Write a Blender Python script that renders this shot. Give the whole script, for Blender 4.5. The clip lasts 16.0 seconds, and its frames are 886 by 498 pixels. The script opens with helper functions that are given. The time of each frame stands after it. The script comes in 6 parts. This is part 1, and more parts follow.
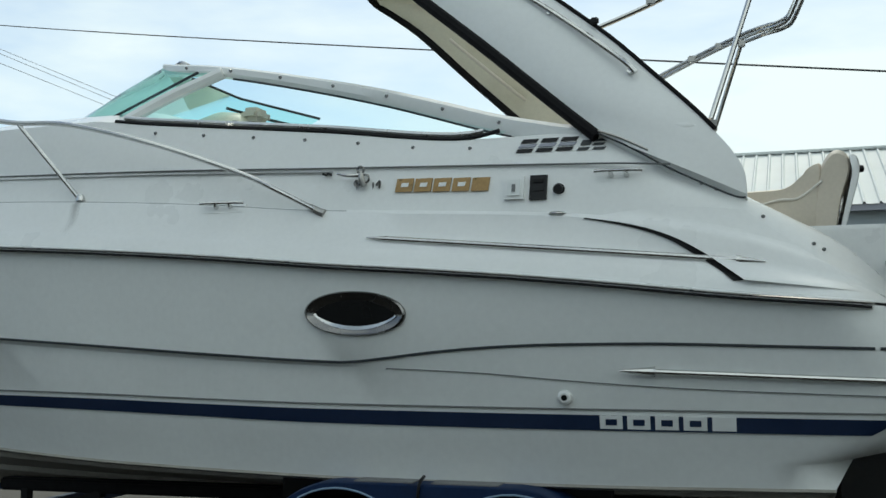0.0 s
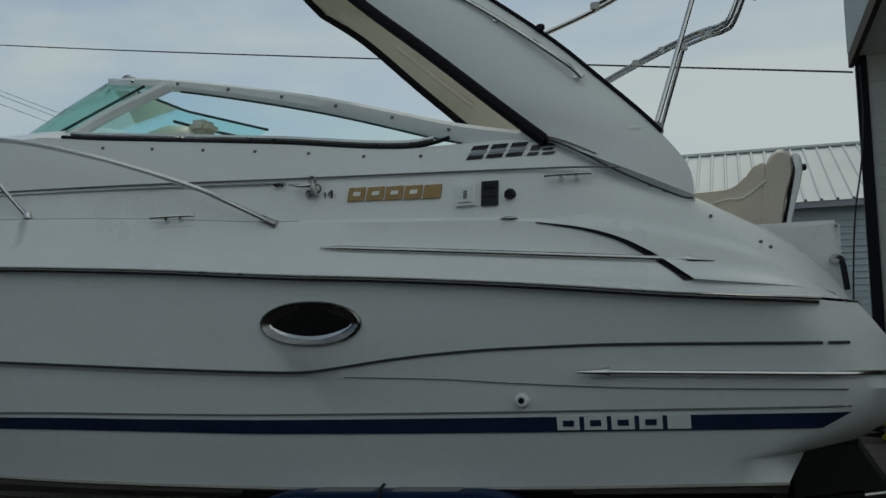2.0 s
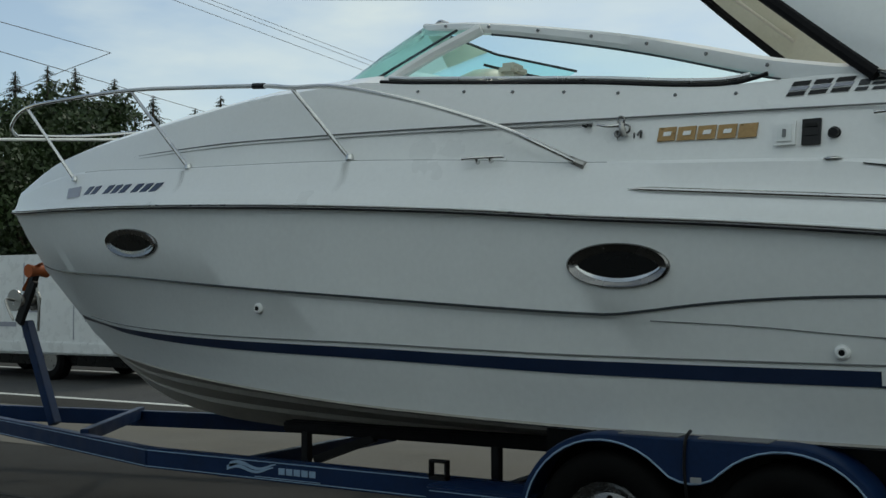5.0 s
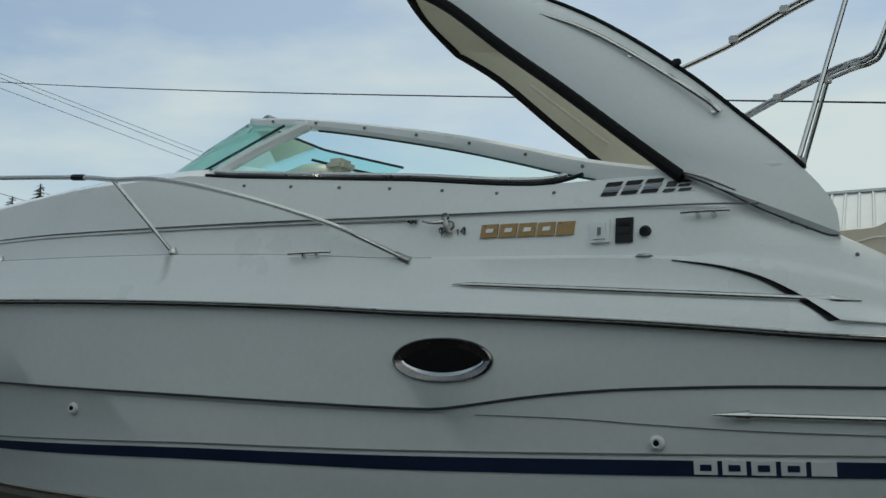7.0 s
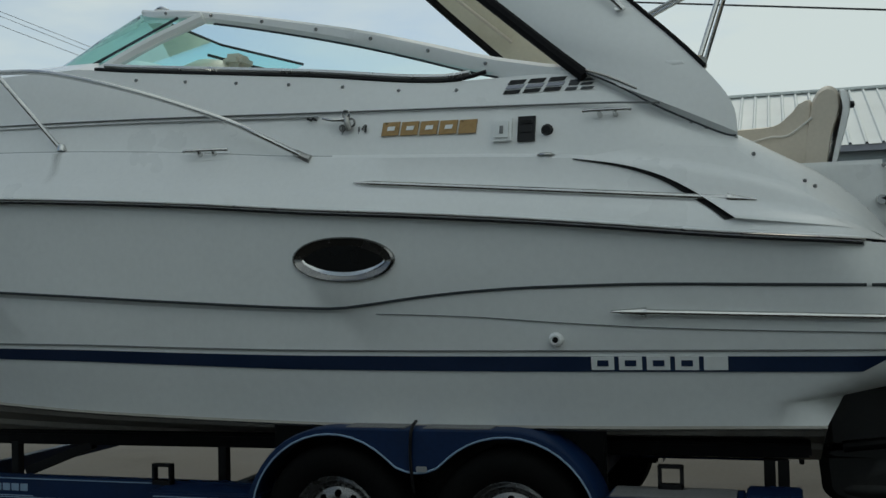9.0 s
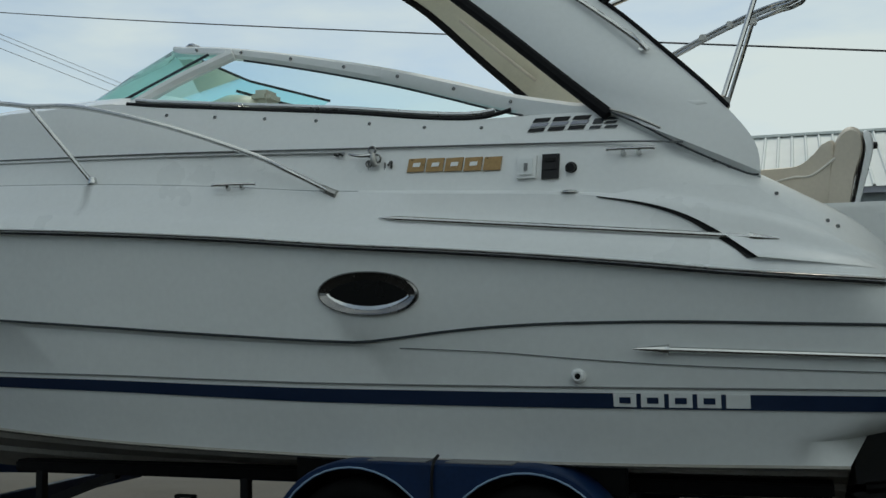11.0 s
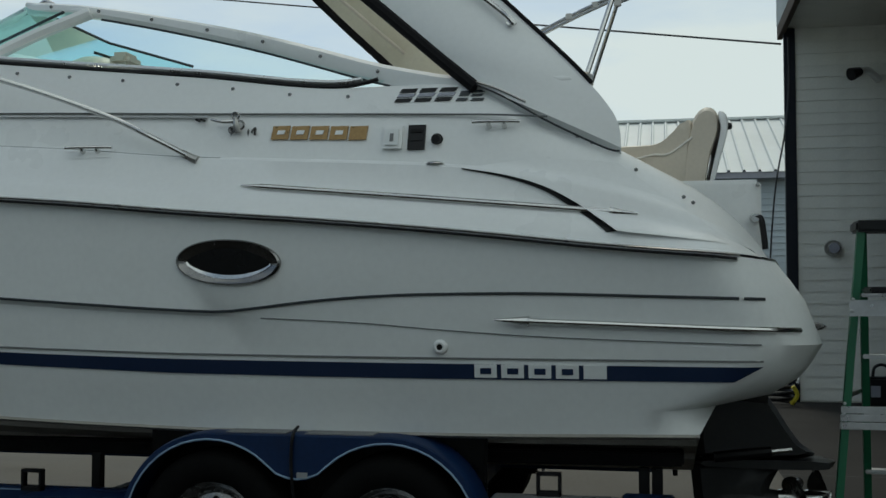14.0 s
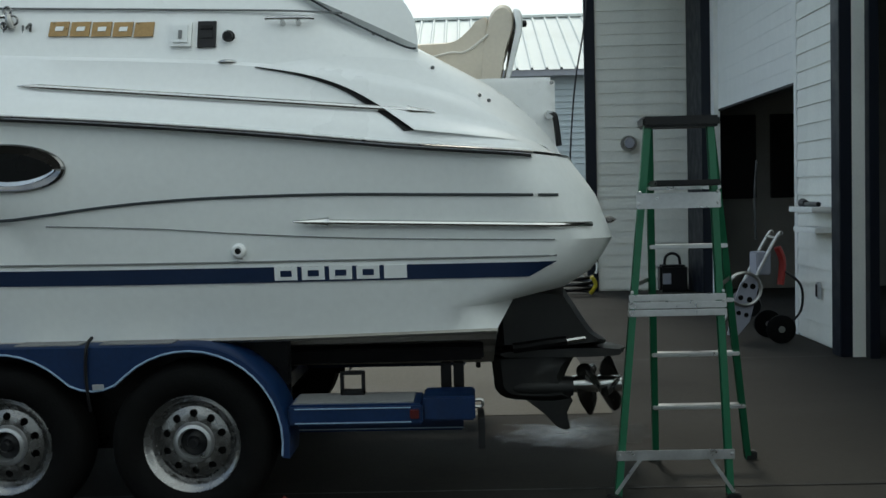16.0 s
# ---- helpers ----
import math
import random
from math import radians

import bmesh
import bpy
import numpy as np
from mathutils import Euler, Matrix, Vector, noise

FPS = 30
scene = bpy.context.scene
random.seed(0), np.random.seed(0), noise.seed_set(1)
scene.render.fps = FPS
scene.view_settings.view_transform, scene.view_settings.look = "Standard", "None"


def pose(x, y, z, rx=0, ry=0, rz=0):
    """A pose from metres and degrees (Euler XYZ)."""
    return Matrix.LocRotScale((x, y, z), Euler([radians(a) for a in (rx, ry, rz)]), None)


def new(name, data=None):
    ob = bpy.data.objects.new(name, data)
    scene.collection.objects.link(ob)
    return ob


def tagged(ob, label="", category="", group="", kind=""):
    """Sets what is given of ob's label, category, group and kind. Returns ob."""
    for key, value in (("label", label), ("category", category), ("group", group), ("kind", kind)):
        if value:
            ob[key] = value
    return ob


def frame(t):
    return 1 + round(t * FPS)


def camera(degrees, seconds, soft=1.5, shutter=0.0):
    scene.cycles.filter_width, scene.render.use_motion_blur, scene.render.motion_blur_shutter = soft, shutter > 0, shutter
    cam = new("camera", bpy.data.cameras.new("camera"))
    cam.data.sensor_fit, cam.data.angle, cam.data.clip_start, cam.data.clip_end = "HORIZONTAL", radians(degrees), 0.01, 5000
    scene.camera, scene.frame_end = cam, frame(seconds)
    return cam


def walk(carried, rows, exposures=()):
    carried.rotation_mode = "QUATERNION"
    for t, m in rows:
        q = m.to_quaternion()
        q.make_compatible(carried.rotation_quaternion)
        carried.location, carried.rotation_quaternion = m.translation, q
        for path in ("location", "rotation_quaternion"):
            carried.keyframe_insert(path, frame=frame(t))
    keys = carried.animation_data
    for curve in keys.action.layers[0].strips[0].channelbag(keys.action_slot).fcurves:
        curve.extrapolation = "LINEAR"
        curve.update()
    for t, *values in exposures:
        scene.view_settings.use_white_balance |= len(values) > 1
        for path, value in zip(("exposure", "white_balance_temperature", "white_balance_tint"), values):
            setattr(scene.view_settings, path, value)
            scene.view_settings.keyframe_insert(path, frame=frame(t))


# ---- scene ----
cam = camera(44.37, 16.0, soft=1.5)
PATH = [
    (0, 0.039, -0.001, 1.464, 94.555, 0.282, 17.928),
    (0.3, 0.040, -0.007, 1.462, 97.553, 0.068, 18.158),
    (0.5, 0.040, -0.013, 1.460, 99.203, -0.068, 18.621),
    (0.8, 0.039, -0.021, 1.457, 100.437, 0.167, 19.459),
    (1, 0.038, -0.026, 1.456, 99.531, 0.791, 19.234),
    (1.3, 0.035, -0.030, 1.455, 98.384, 1.399, 17.968),
    (1.5, 0.033, -0.032, 1.456, 97.202, 1.539, 17.070),
    (1.8, 0.028, -0.032, 1.458, 95.512, 1.932, 15.775),
    (2, 0.024, -0.032, 1.460, 94.906, 2.050, 15.357),
    (2.3, 0.019, -0.032, 1.465, 94.615, 2.064, 16.131),
    (2.5, 0.015, -0.030, 1.468, 94.002, 2.200, 17.691),
    (2.8, 0.010, -0.025, 1.469, 93.186, 2.174, 22.276),
    (3, 0.007, -0.020, 1.467, 92.666, 1.734, 25.637),
    (3.3, 0.002, -0.012, 1.461, 92.175, 0.993, 29.030),
    (3.5, 0.000, -0.007, 1.457, 92.043, 0.600, 30.295),
    (3.7, -0.001, -0.005, 1.455, 91.907, 0.365, 31.394),
    (5.8, -0.005, -0.008, 1.437, 93.244, -0.148, 30.387),
    (6, -0.002, -0.008, 1.439, 94.187, -0.175, 27.871),
    (6.3, 0.005, -0.009, 1.445, 95.736, -0.179, 24.893),
    (6.5, 0.011, -0.011, 1.449, 96.942, 0.098, 23.806),
    (6.8, 0.021, -0.012, 1.455, 98.150, 0.736, 22.914),
    (7, 0.026, -0.012, 1.457, 97.088, 0.959, 22.355),
    (7.3, 0.028, -0.007, 1.456, 95.847, 1.493, 21.559),
    (7.5, 0.027, -0.001, 1.453, 95.158, 1.503, 21.087),
    (7.8, 0.024, 0.011, 1.449, 93.867, 1.410, 20.224),
    (8, 0.022, 0.019, 1.446, 93.079, 1.527, 19.634),
    (8.3, 0.019, 0.032, 1.443, 92.720, 1.511, 19.454),
    (8.5, 0.017, 0.039, 1.442, 92.257, 1.266, 19.170),
    (8.8, 0.016, 0.043, 1.443, 92.020, 1.195, 17.818),
    (9, 0.016, 0.042, 1.444, 91.855, 1.323, 17.284),
    (9.5, 0.019, 0.034, 1.449, 92.593, 0.989, 17.911),
    (9.7, 0.020, 0.032, 1.450, 92.848, 0.906, 18.646),
    (11.8, 0.017, -0.019, 1.428, 93.983, 0.493, 18.210),
    (12, 0.017, -0.017, 1.428, 93.560, 0.688, 19.034),
    (12.3, 0.017, -0.013, 1.427, 92.908, 0.545, 20.364),
    (12.5, 0.016, -0.009, 1.424, 93.213, 0.408, 20.656),
    (13, 0.014, 0.002, 1.411, 92.823, 0.158, 18.994),
    (13.3, 0.014, 0.009, 1.402, 92.652, -0.139, 17.319),
    (13.5, 0.015, 0.014, 1.398, 92.830, -0.135, 15.954),
    (13.8, 0.019, 0.022, 1.396, 92.988, 0.004, 13.609),
    (14, 0.023, 0.028, 1.398, 92.674, -0.008, 11.329),
    (14.3, 0.031, 0.037, 1.402, 92.275, -0.154, 8.246),
    (14.5, 0.038, 0.043, 1.405, 90.915, 0.231, 6.457),
    (14.8, 0.049, 0.051, 1.406, 89.120, 0.743, 3.643),
    (15, 0.057, 0.056, 1.405, 87.676, 1.156, 2.451),
    (15.3, 0.065, 0.061, 1.404, 87.078, 1.635, 1.233),
    (15.5, 0.069, 0.063, 1.403, 86.736, 1.784, 0.693),
    (16, 0.074, 0.067, 1.402, 87.265, 1.361, 1.442),
]
EXPOSURES = [(t, s, 6900, 3) for t, s in ((0.0, 0.44), (0.5, 0.0), (1.0, -0.3), (2.0, -0.52), (3.0, -0.36), (3.5, -0.25), (6.0, 0.1), (6.5, 0.0), (7.0, -0.1), (7.5, -0.24), (8.0, -0.24), (8.5, -0.2), (9.0, -0.14), (12.5, -0.04), (13.5, -0.04), (14.5, 0.0), (15.0, 0.0), (15.5, 0.4), (16.0, 0.70))]
walk(cam, [(t, pose(x, y, z, a, b, c)) for t, x, y, z, a, b, c in PATH], EXPOSURES)

# ---- world and sun ----
SUN_AZ, SUN_EL = radians(-10.0), radians(52.0)
world = bpy.data.worlds.new("sky")
scene.world = world
world.use_nodes = True
wn, wl = world.node_tree.nodes, world.node_tree.links
wn.clear()
w_out = wn.new("ShaderNodeOutputWorld")
w_bg = wn.new("ShaderNodeBackground")
w_sky = wn.new("ShaderNodeTexSky")
w_sky.sky_type = "NISHITA"
w_sky.sun_disc = False
w_sky.sun_elevation = SUN_EL
w_sky.sun_rotation = SUN_AZ
w_sky.air_density, w_sky.dust_density, w_sky.ozone_density = 1.0, 0.7, 1.5
w_co = wn.new("ShaderNodeTexCoord")
w_map = wn.new("ShaderNodeMapping")
w_map.inputs["Scale"].default_value = (1.0, 1.3, 3.6)
w_map.inputs["Rotation"].default_value = (0.0, 0.35, 0.2)
w_noise = wn.new("ShaderNodeTexNoise")
w_noise.inputs["Scale"].default_value = 2.3
w_noise.inputs["Detail"].default_value = 7.0
w_noise.inputs["Roughness"].default_value = 0.52
w_ramp = wn.new("ShaderNodeValToRGB")
w_ramp.color_ramp.elements[0].position = 0.33
w_ramp.color_ramp.elements[1].position = 0.55
w_ramp.color_ramp.elements[0].color = (0.12, 0.12, 0.12, 1)
w_ramp.color_ramp.elements[1].color = (1, 1, 1, 1)
w_mix = wn.new("ShaderNodeMixRGB")
w_mix.inputs["Color2"].default_value = (6.6, 7.5, 8.1, 1)
wl.new(w_co.outputs["Generated"], w_map.inputs["Vector"])
wl.new(w_map.outputs["Vector"], w_noise.inputs["Vector"])
w_sep = wn.new("ShaderNodeSeparateXYZ")
w_lean = wn.new("ShaderNodeMath")
w_lean.operation = "MULTIPLY_ADD"  # cloud thickens towards +x
w_lean.inputs[1].default_value = 0.25
wl.new(w_co.outputs["Generated"], w_sep.inputs["Vector"])
wl.new(w_sep.outputs["X"], w_lean.inputs[0])
wl.new(w_noise.outputs["Fac"], w_lean.inputs[2])
wl.new(w_lean.outputs[0], w_ramp.inputs["Fac"])
wl.new(w_ramp.outputs["Color"], w_mix.inputs["Fac"])
wl.new(w_sky.outputs["Color"], w_mix.inputs["Color1"])
wl.new(w_mix.outputs["Color"], w_bg.inputs["Color"])
w_bg.inputs["Strength"].default_value = 0.1
wl.new(w_bg.outputs["Background"], w_out.inputs["Surface"])

sun_data = bpy.data.lights.new("sun", "SUN")
sun_data.energy, sun_data.angle, sun_data.color = 0.9, radians(14), (1.0, 0.96, 0.9)
sun = new("sun", sun_data)
sun.rotation_euler = Euler((math.pi / 2 - SUN_EL, 0, -SUN_AZ + math.pi))
sun.location = (0, 0, 30)


# ---- materials ----
def material(name, colour, rough=0.5, metal=0.0, vary=0.12, grain=6.0, spots=60.0, bump=0.0, bump_scale=120.0, coat=0.0,
             stain=None, stain_amount=0.0, stain_scale=1.2, rough_vary=0.1, per_piece=0.0, spec=0.5):
    m = bpy.data.materials.new(name)
    m.use_nodes = True
    n, l = m.node_tree.nodes, m.node_tree.links
    bsdf = n["Principled BSDF"]
    bsdf.inputs["Roughness"].default_value = rough
    bsdf.inputs["Metallic"].default_value = metal
    bsdf.inputs["Coat Weight"].default_value = coat
    bsdf.inputs["Specular IOR Level"].default_value = spec
    bsdf.inputs["Coat Roughness"].default_value = 0.14
    co = n.new("ShaderNodeTexCoord")
    big = n.new("ShaderNodeTexNoise")
    big.inputs["Scale"].default_value = grain
    big.inputs["Detail"].default_value = 5
    small = n.new("ShaderNodeTexNoise")
    small.inputs["Scale"].default_value = spots
    small.inputs["Detail"].default_value = 3
    for t in (big, small):
        l.new(co.outputs["Object"], t.inputs["Vector"])
    add = n.new("ShaderNodeMath")
    add.operation = "ADD"
    l.new(big.outputs["Fac"], add.inputs[0])
    l.new(small.outputs["Fac"], add.inputs[1])
    rng = n.new("ShaderNodeMapRange")
    rng.inputs["From Min"].default_value = 0.6
    rng.inputs["From Max"].default_value = 1.4
    rng.inputs["To Min"].default_value = 1 - vary
    rng.inputs["To Max"].default_value = 1 + vary * 0.6
    l.new(add.outputs[0], rng.inputs["Value"])
    value = rng.outputs["Result"]
    if per_piece:
        info = n.new("ShaderNodeObjectInfo")
        r2 = n.new("ShaderNodeMapRange")
        r2.inputs["To Min"].default_value = 1 - per_piece
        r2.inputs["To Max"].default_value = 1 + per_piece
        l.new(info.outputs["Random"], r2.inputs["Value"])
        mul = n.new("ShaderNodeMath")
        mul.operation = "MULTIPLY"
        l.new(value, mul.inputs[0])
        l.new(r2.outputs["Result"], mul.inputs[1])
        value = mul.outputs[0]
    hue = n.new("ShaderNodeHueSaturation")
    hue.inputs["Color"].default_value = (*colour, 1)
    l.new(value, hue.inputs["Value"])
    colour_out = hue.outputs["Color"]
    if stain:
        st = n.new("ShaderNodeTexNoise")
        st.inputs["Scale"].default_value = stain_scale
        st.inputs["Detail"].default_value = 6
        st.inputs["Roughness"].default_value = 0.6
        l.new(co.outputs["Object"], st.inputs["Vector"])
        sr = n.new("ShaderNodeMapRange")
        sr.inputs["From Min"].default_value = 0.5
        sr.inputs["From Max"].default_value = 0.72
        sr.inputs["To Max"].default_value = stain_amount
        l.new(st.outputs["Fac"], sr.inputs["Value"])
        mx = n.new("ShaderNodeMixRGB")
        mx.inputs["Color2"].default_value = (*stain, 1)
        l.new(sr.outputs["Result"], mx.inputs["Fac"])
        l.new(colour_out, mx.inputs["Color1"])
        colour_out = mx.outputs["Color"]
    l.new(colour_out, bsdf.inputs["Base Color"])
    rr = n.new("ShaderNodeMapRange")
    rr.inputs["From Min"].default_value = 0.3
    rr.inputs["From Max"].default_value = 0.7
    rr.inputs["To Min"].default_value = max(0.02, rough - rough_vary)
    rr.inputs["To Max"].default_value = min(1.0, rough + rough_vary)
    l.new(big.outputs["Fac"], rr.inputs["Value"])
    l.new(rr.outputs["Result"], bsdf.inputs["Roughness"])
    if bump:
        bt = n.new("ShaderNodeTexNoise")
        bt.inputs["Scale"].default_value = bump_scale
        bt.inputs["Detail"].default_value = 4
        l.new(co.outputs["Object"], bt.inputs["Vector"])
        bn = n.new("ShaderNodeBump")
        bn.inputs["Strength"].default_value = bump
        bn.inputs["Distance"].default_value = 0.01
        l.new(bt.outputs["Fac"], bn.inputs["Height"])
        l.new(bn.outputs["Normal"], bsdf.inputs["Normal"])
    return m


def glass_material(name, tint, rough=0.02):
    m = bpy.data.materials.new(name)
    m.use_nodes = True
    n, l = m.node_tree.nodes, m.node_tree.links
    n.clear()
    out = n.new("ShaderNodeOutputMaterial")
    tr = n.new("ShaderNodeBsdfTransparent")
    tr.inputs["Color"].default_value = (*tint, 1)
    gl = n.new("ShaderNodeBsdfGlossy")
    gl.inputs["Roughness"].default_value = rough
    fr = n.new("ShaderNodeFresnel")
    fr.inputs["IOR"].default_value = 1.14
    mx = n.new("ShaderNodeMixShader")
    l.new(fr.outputs["Fac"], mx.inputs["Fac"])
    l.new(tr.outputs["BSDF"], mx.inputs[1])
    l.new(gl.outputs["BSDF"], mx.inputs[2])
    l.new(mx.outputs["Shader"], out.inputs["Surface"])
    return m


GEL = material("white_gelcoat", (0.75, 0.77, 0.76), 0.50, vary=0.05, grain=1.6, spots=30, spec=0.3, stain=(0.60, 0.61, 0.58), stain_amount=0.14, stain_scale=2.2)
DECK = material("white_deck_gelcoat", (0.80, 0.81, 0.80), 0.34, vary=0.04, grain=2.0, spots=40, coat=0.2, stain=(0.62, 0.63, 0.60), stain_amount=0.08, stain_scale=1.4)
BOTTOM = material("dull_bottom_gelcoat", (0.50, 0.47, 0.42), 0.6, vary=0.18, grain=4, spots=40, stain=(0.26, 0.23, 0.19), stain_amount=0.6, stain_scale=2.0)
NAVY = material("navy_vinyl", (0.005, 0.018, 0.055), 0.4, vary=0.15, grain=3)
LINE = material("dark_pinstripe", (0.02, 0.025, 0.03), 0.4, vary=0.1)
GROOVE = material("dark_seam_line", (0.17, 0.175, 0.175), 0.5, vary=0.1)
FAINT = material("pale_seam_line", (0.46, 0.47, 0.47), 0.5, vary=0.1)
STEEL = material("polished_stainless", (0.62, 0.62, 0.61), 0.16, 1.0, vary=0.08, grain=12, rough_vary=0.06)
GUNMETAL = material("dark_polished_steel", (0.24, 0.235, 0.23), 0.22, 1.0, vary=0.12, grain=10)
DULL_STEEL = material("weathered_steel", (0.42, 0.41, 0.39), 0.34, 1.0, vary=0.15, grain=14)
RUBBER = material("black_rubber", (0.010, 0.010, 0.011), 0.55, vary=0.2, grain=10, bump=0.1, spec=0.3)
TYRE = material("tyre_rubber", (0.004, 0.004, 0.004), 0.8, vary=0.25, grain=9, bump=0.25, bump_scale=90, spec=0.1, stain=(0.008, 0.0077, 0.007), stain_amount=0.5, stain_scale=5)
BLACK = material("black_plastic", (0.006, 0.006, 0.007), 0.4, vary=0.15, spec=0.3)
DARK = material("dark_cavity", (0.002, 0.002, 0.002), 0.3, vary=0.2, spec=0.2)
CREAM = material("cream_vinyl_liner", (0.72, 0.67, 0.54), 0.55, vary=0.08, grain=5, stain=(0.5, 0.44, 0.3), stain_amount=0.3, stain_scale=3)
VINYL = material("beige_vinyl", (0.62, 0.56, 0.47), 0.5, vary=0.08, grain=4, bump=0.08)
PIPING = material("pale_piping", (0.75, 0.72, 0.66), 0.5)
GOLD = material("gold_lettering", (0.33, 0.21, 0.09), 0.35, 0.6, vary=0.25, grain=20)
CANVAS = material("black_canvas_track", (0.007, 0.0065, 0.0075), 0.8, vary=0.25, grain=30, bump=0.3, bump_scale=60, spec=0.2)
GLASS = glass_material("aqua_tinted_glass", (0.60, 0.90, 0.87))
CLEAR = glass_material("pale_tinted_glass", (0.84, 0.95, 0.95))
BLUE = material("trailer_blue_paint", (0.0035, 0.020, 0.070), 0.45, vary=0.2, grain=5, spec=0.3, stain=(0.008, 0.014, 0.032), stain_amount=0.5, stain_scale=4)
PIN = material("pale_blue_pinstripe", (0.25, 0.36, 0.50), 0.4)
TREAD = material("worn_fender_step", (0.20, 0.20, 0.20), 0.85, vary=0.25, grain=12, bump=0.4, bump_scale=220)
ALU = material("aluminium", (0.60, 0.61, 0.62), 0.34, 0.9, vary=0.12, grain=14)
RIM = material("machined_alloy_rim", (0.25, 0.25, 0.25), 0.25, 0.9, vary=0.2, grain=18, stain=(0.16, 0.15, 0.14), stain_amount=0.5, stain_scale=9)
GREEN = material("green_fibreglass", (0.006, 0.105, 0.048), 0.45, vary=0.15, grain=10)
DRIVE = material("charcoal_drive_paint", (0.018, 0.0185, 0.0195), 0.40, vary=0.25, grain=7, stain=(0.06, 0.057, 0.05), stain_amount=0.4, stain_scale=5)
# lighter copy of the yard concrete, for ground in better light
LIT_CONCRETE = material("lit_concrete", (0.105, 0.095, 0.076), 0.9, vary=0.18, grain=0.8, spots=30, bump=0.3, bump_scale=60, stain=(0.06, 0.055, 0.045), stain_amount=0.6, stain_scale=0.6)
# base tone darkened for the shade on the near yard
CONCRETE = material("shaded_grey_concrete", (0.031, 0.029, 0.025), 0.9, vary=0.22, grain=0.7, spots=25, bump=0.35, bump_scale=70, stain=(0.016, 0.015, 0.0135), stain_amount=0.75, stain_scale=0.35, spec=0.2)
PAINT_LINE = material("worn_white_road_paint", (0.55, 0.55, 0.52), 0.8, vary=0.3, grain=8)
WET = material("wet_patch", (0.02, 0.0195, 0.0185), 0.20, vary=0.3, grain=11, bump=0.25, bump_scale=34, rough_vary=0.18, spec=0.6)
# the wet patch thins out towards its rim
wet_n, wet_l = WET.node_tree.nodes, WET.node_tree.links
wet_co, wet_map, wet_len, wet_noise, wet_add, wet_rng = (wet_n.new("ShaderNode" + k) for k in ("TexCoord", "Mapping", "VectorMath", "TexNoise", "Math", "MapRange"))
wet_map.inputs["Location"].default_value = (-1.0, -1.0, 0.0)
wet_map.inputs["Scale"].default_value = (2.0, 2.0, 0.0)
wet_len.operation = "LENGTH"
wet_noise.inputs["Scale"].default_value = 7.0
wet_noise.inputs["Detail"].default_value = 5.0
wet_add.operation = "ADD"
wet_rng.inputs["From Min"].default_value = 1.35
wet_rng.inputs["From Max"].default_value = 0.55
wet_rng.inputs["To Max"].default_value = 0.85
wet_l.new(wet_co.outputs["Generated"], wet_map.inputs["Vector"])
wet_l.new(wet_map.outputs["Vector"], wet_len.inputs[0])
wet_l.new(wet_co.outputs["Object"], wet_noise.inputs["Vector"])
wet_l.new(wet_len.outputs["Value"], wet_add.inputs[0])
wet_l.new(wet_noise.outputs["Fac"], wet_add.inputs[1])
wet_l.new(wet_add.outputs[0], wet_rng.inputs["Value"])
wet_l.new(wet_rng.outputs["Result"], wet_n["Principled BSDF"].inputs["Alpha"])
SIDING = material("white_painted_siding", (0.80, 0.80, 0.74), 0.6, vary=0.08, grain=2, spots=50, bump=0.06, stain=(0.48, 0.48, 0.43), stain_amount=0.35, stain_scale=1.3, per_piece=0.04)
TRIM_NAVY = material("dark_navy_trim", (0.005, 0.008, 0.016), 0.5, vary=0.2, spec=0.3)
TRIM_WHITE = material("white_trim_paint", (0.79, 0.79, 0.76), 0.5, vary=0.08)
METAL_ROOF = material("pale_metal_roofing", (0.62, 0.65, 0.64), 0.6, 0.0, vary=0.1, grain=0.6, stain=(0.45, 0.45, 0.42), stain_amount=0.3, stain_scale=0.4)
BLUE_WALL = material("pale_blue_grey_wall", (0.42, 0.48, 0.52), 0.65, vary=0.1, grain=1.0)
# wall tone darkened to carry the low light indoors
INTERIOR = material("shaded_shop_wall", (0.30, 0.29, 0.26), 0.8, vary=0.25, grain=2)
BARK = material("conifer_bark", (0.07, 0.05, 0.035), 0.9, vary=0.3, grain=8)
NEEDLES = material("conifer_needles", (0.020, 0.034, 0.018), 0.8, vary=0.5, grain=1.2, spots=8)
LEAVES = material("broad_leaves", (0.028, 0.052, 0.012), 0.6, vary=0.6, grain=0.9, spots=6)
WHITE_PAINT = material("white_vehicle_paint", (0.72, 0.74, 0.74), 0.3, vary=0.05, coat=0.4, stain=(0.5, 0.5, 0.48), stain_amount=0.25, stain_scale=2)
RED = material("red_plastic", (0.30, 0.02, 0.016), 0.45)
LAMP_RED = material("dark_red_lens", (0.07, 0.006, 0.006), 0.35)
ORANGE = material("orange_webbing", (0.38, 0.09, 0.018), 0.7)
YELLOW = material("yellow_tape", (0.60, 0.50, 0.04), 0.5)
GREY_MARK = material("grey_marking", (0.30, 0.31, 0.36), 0.5)
WIRE = material("dark_cable", (0.03, 0.03, 0.035), 0.6)
PALE_WIRE = material("pale_cable", (0.42, 0.46, 0.50), 0.6)


# ---- building helpers ----
BASE = {}


def thing(name, loc, label, category, group="", kind=""):
    ob = new(name)
    ob.empty_display_size = 0.2
    ob.location = loc
    BASE[ob.name] = Vector(loc)
    return tagged(ob, label, category, group, kind)


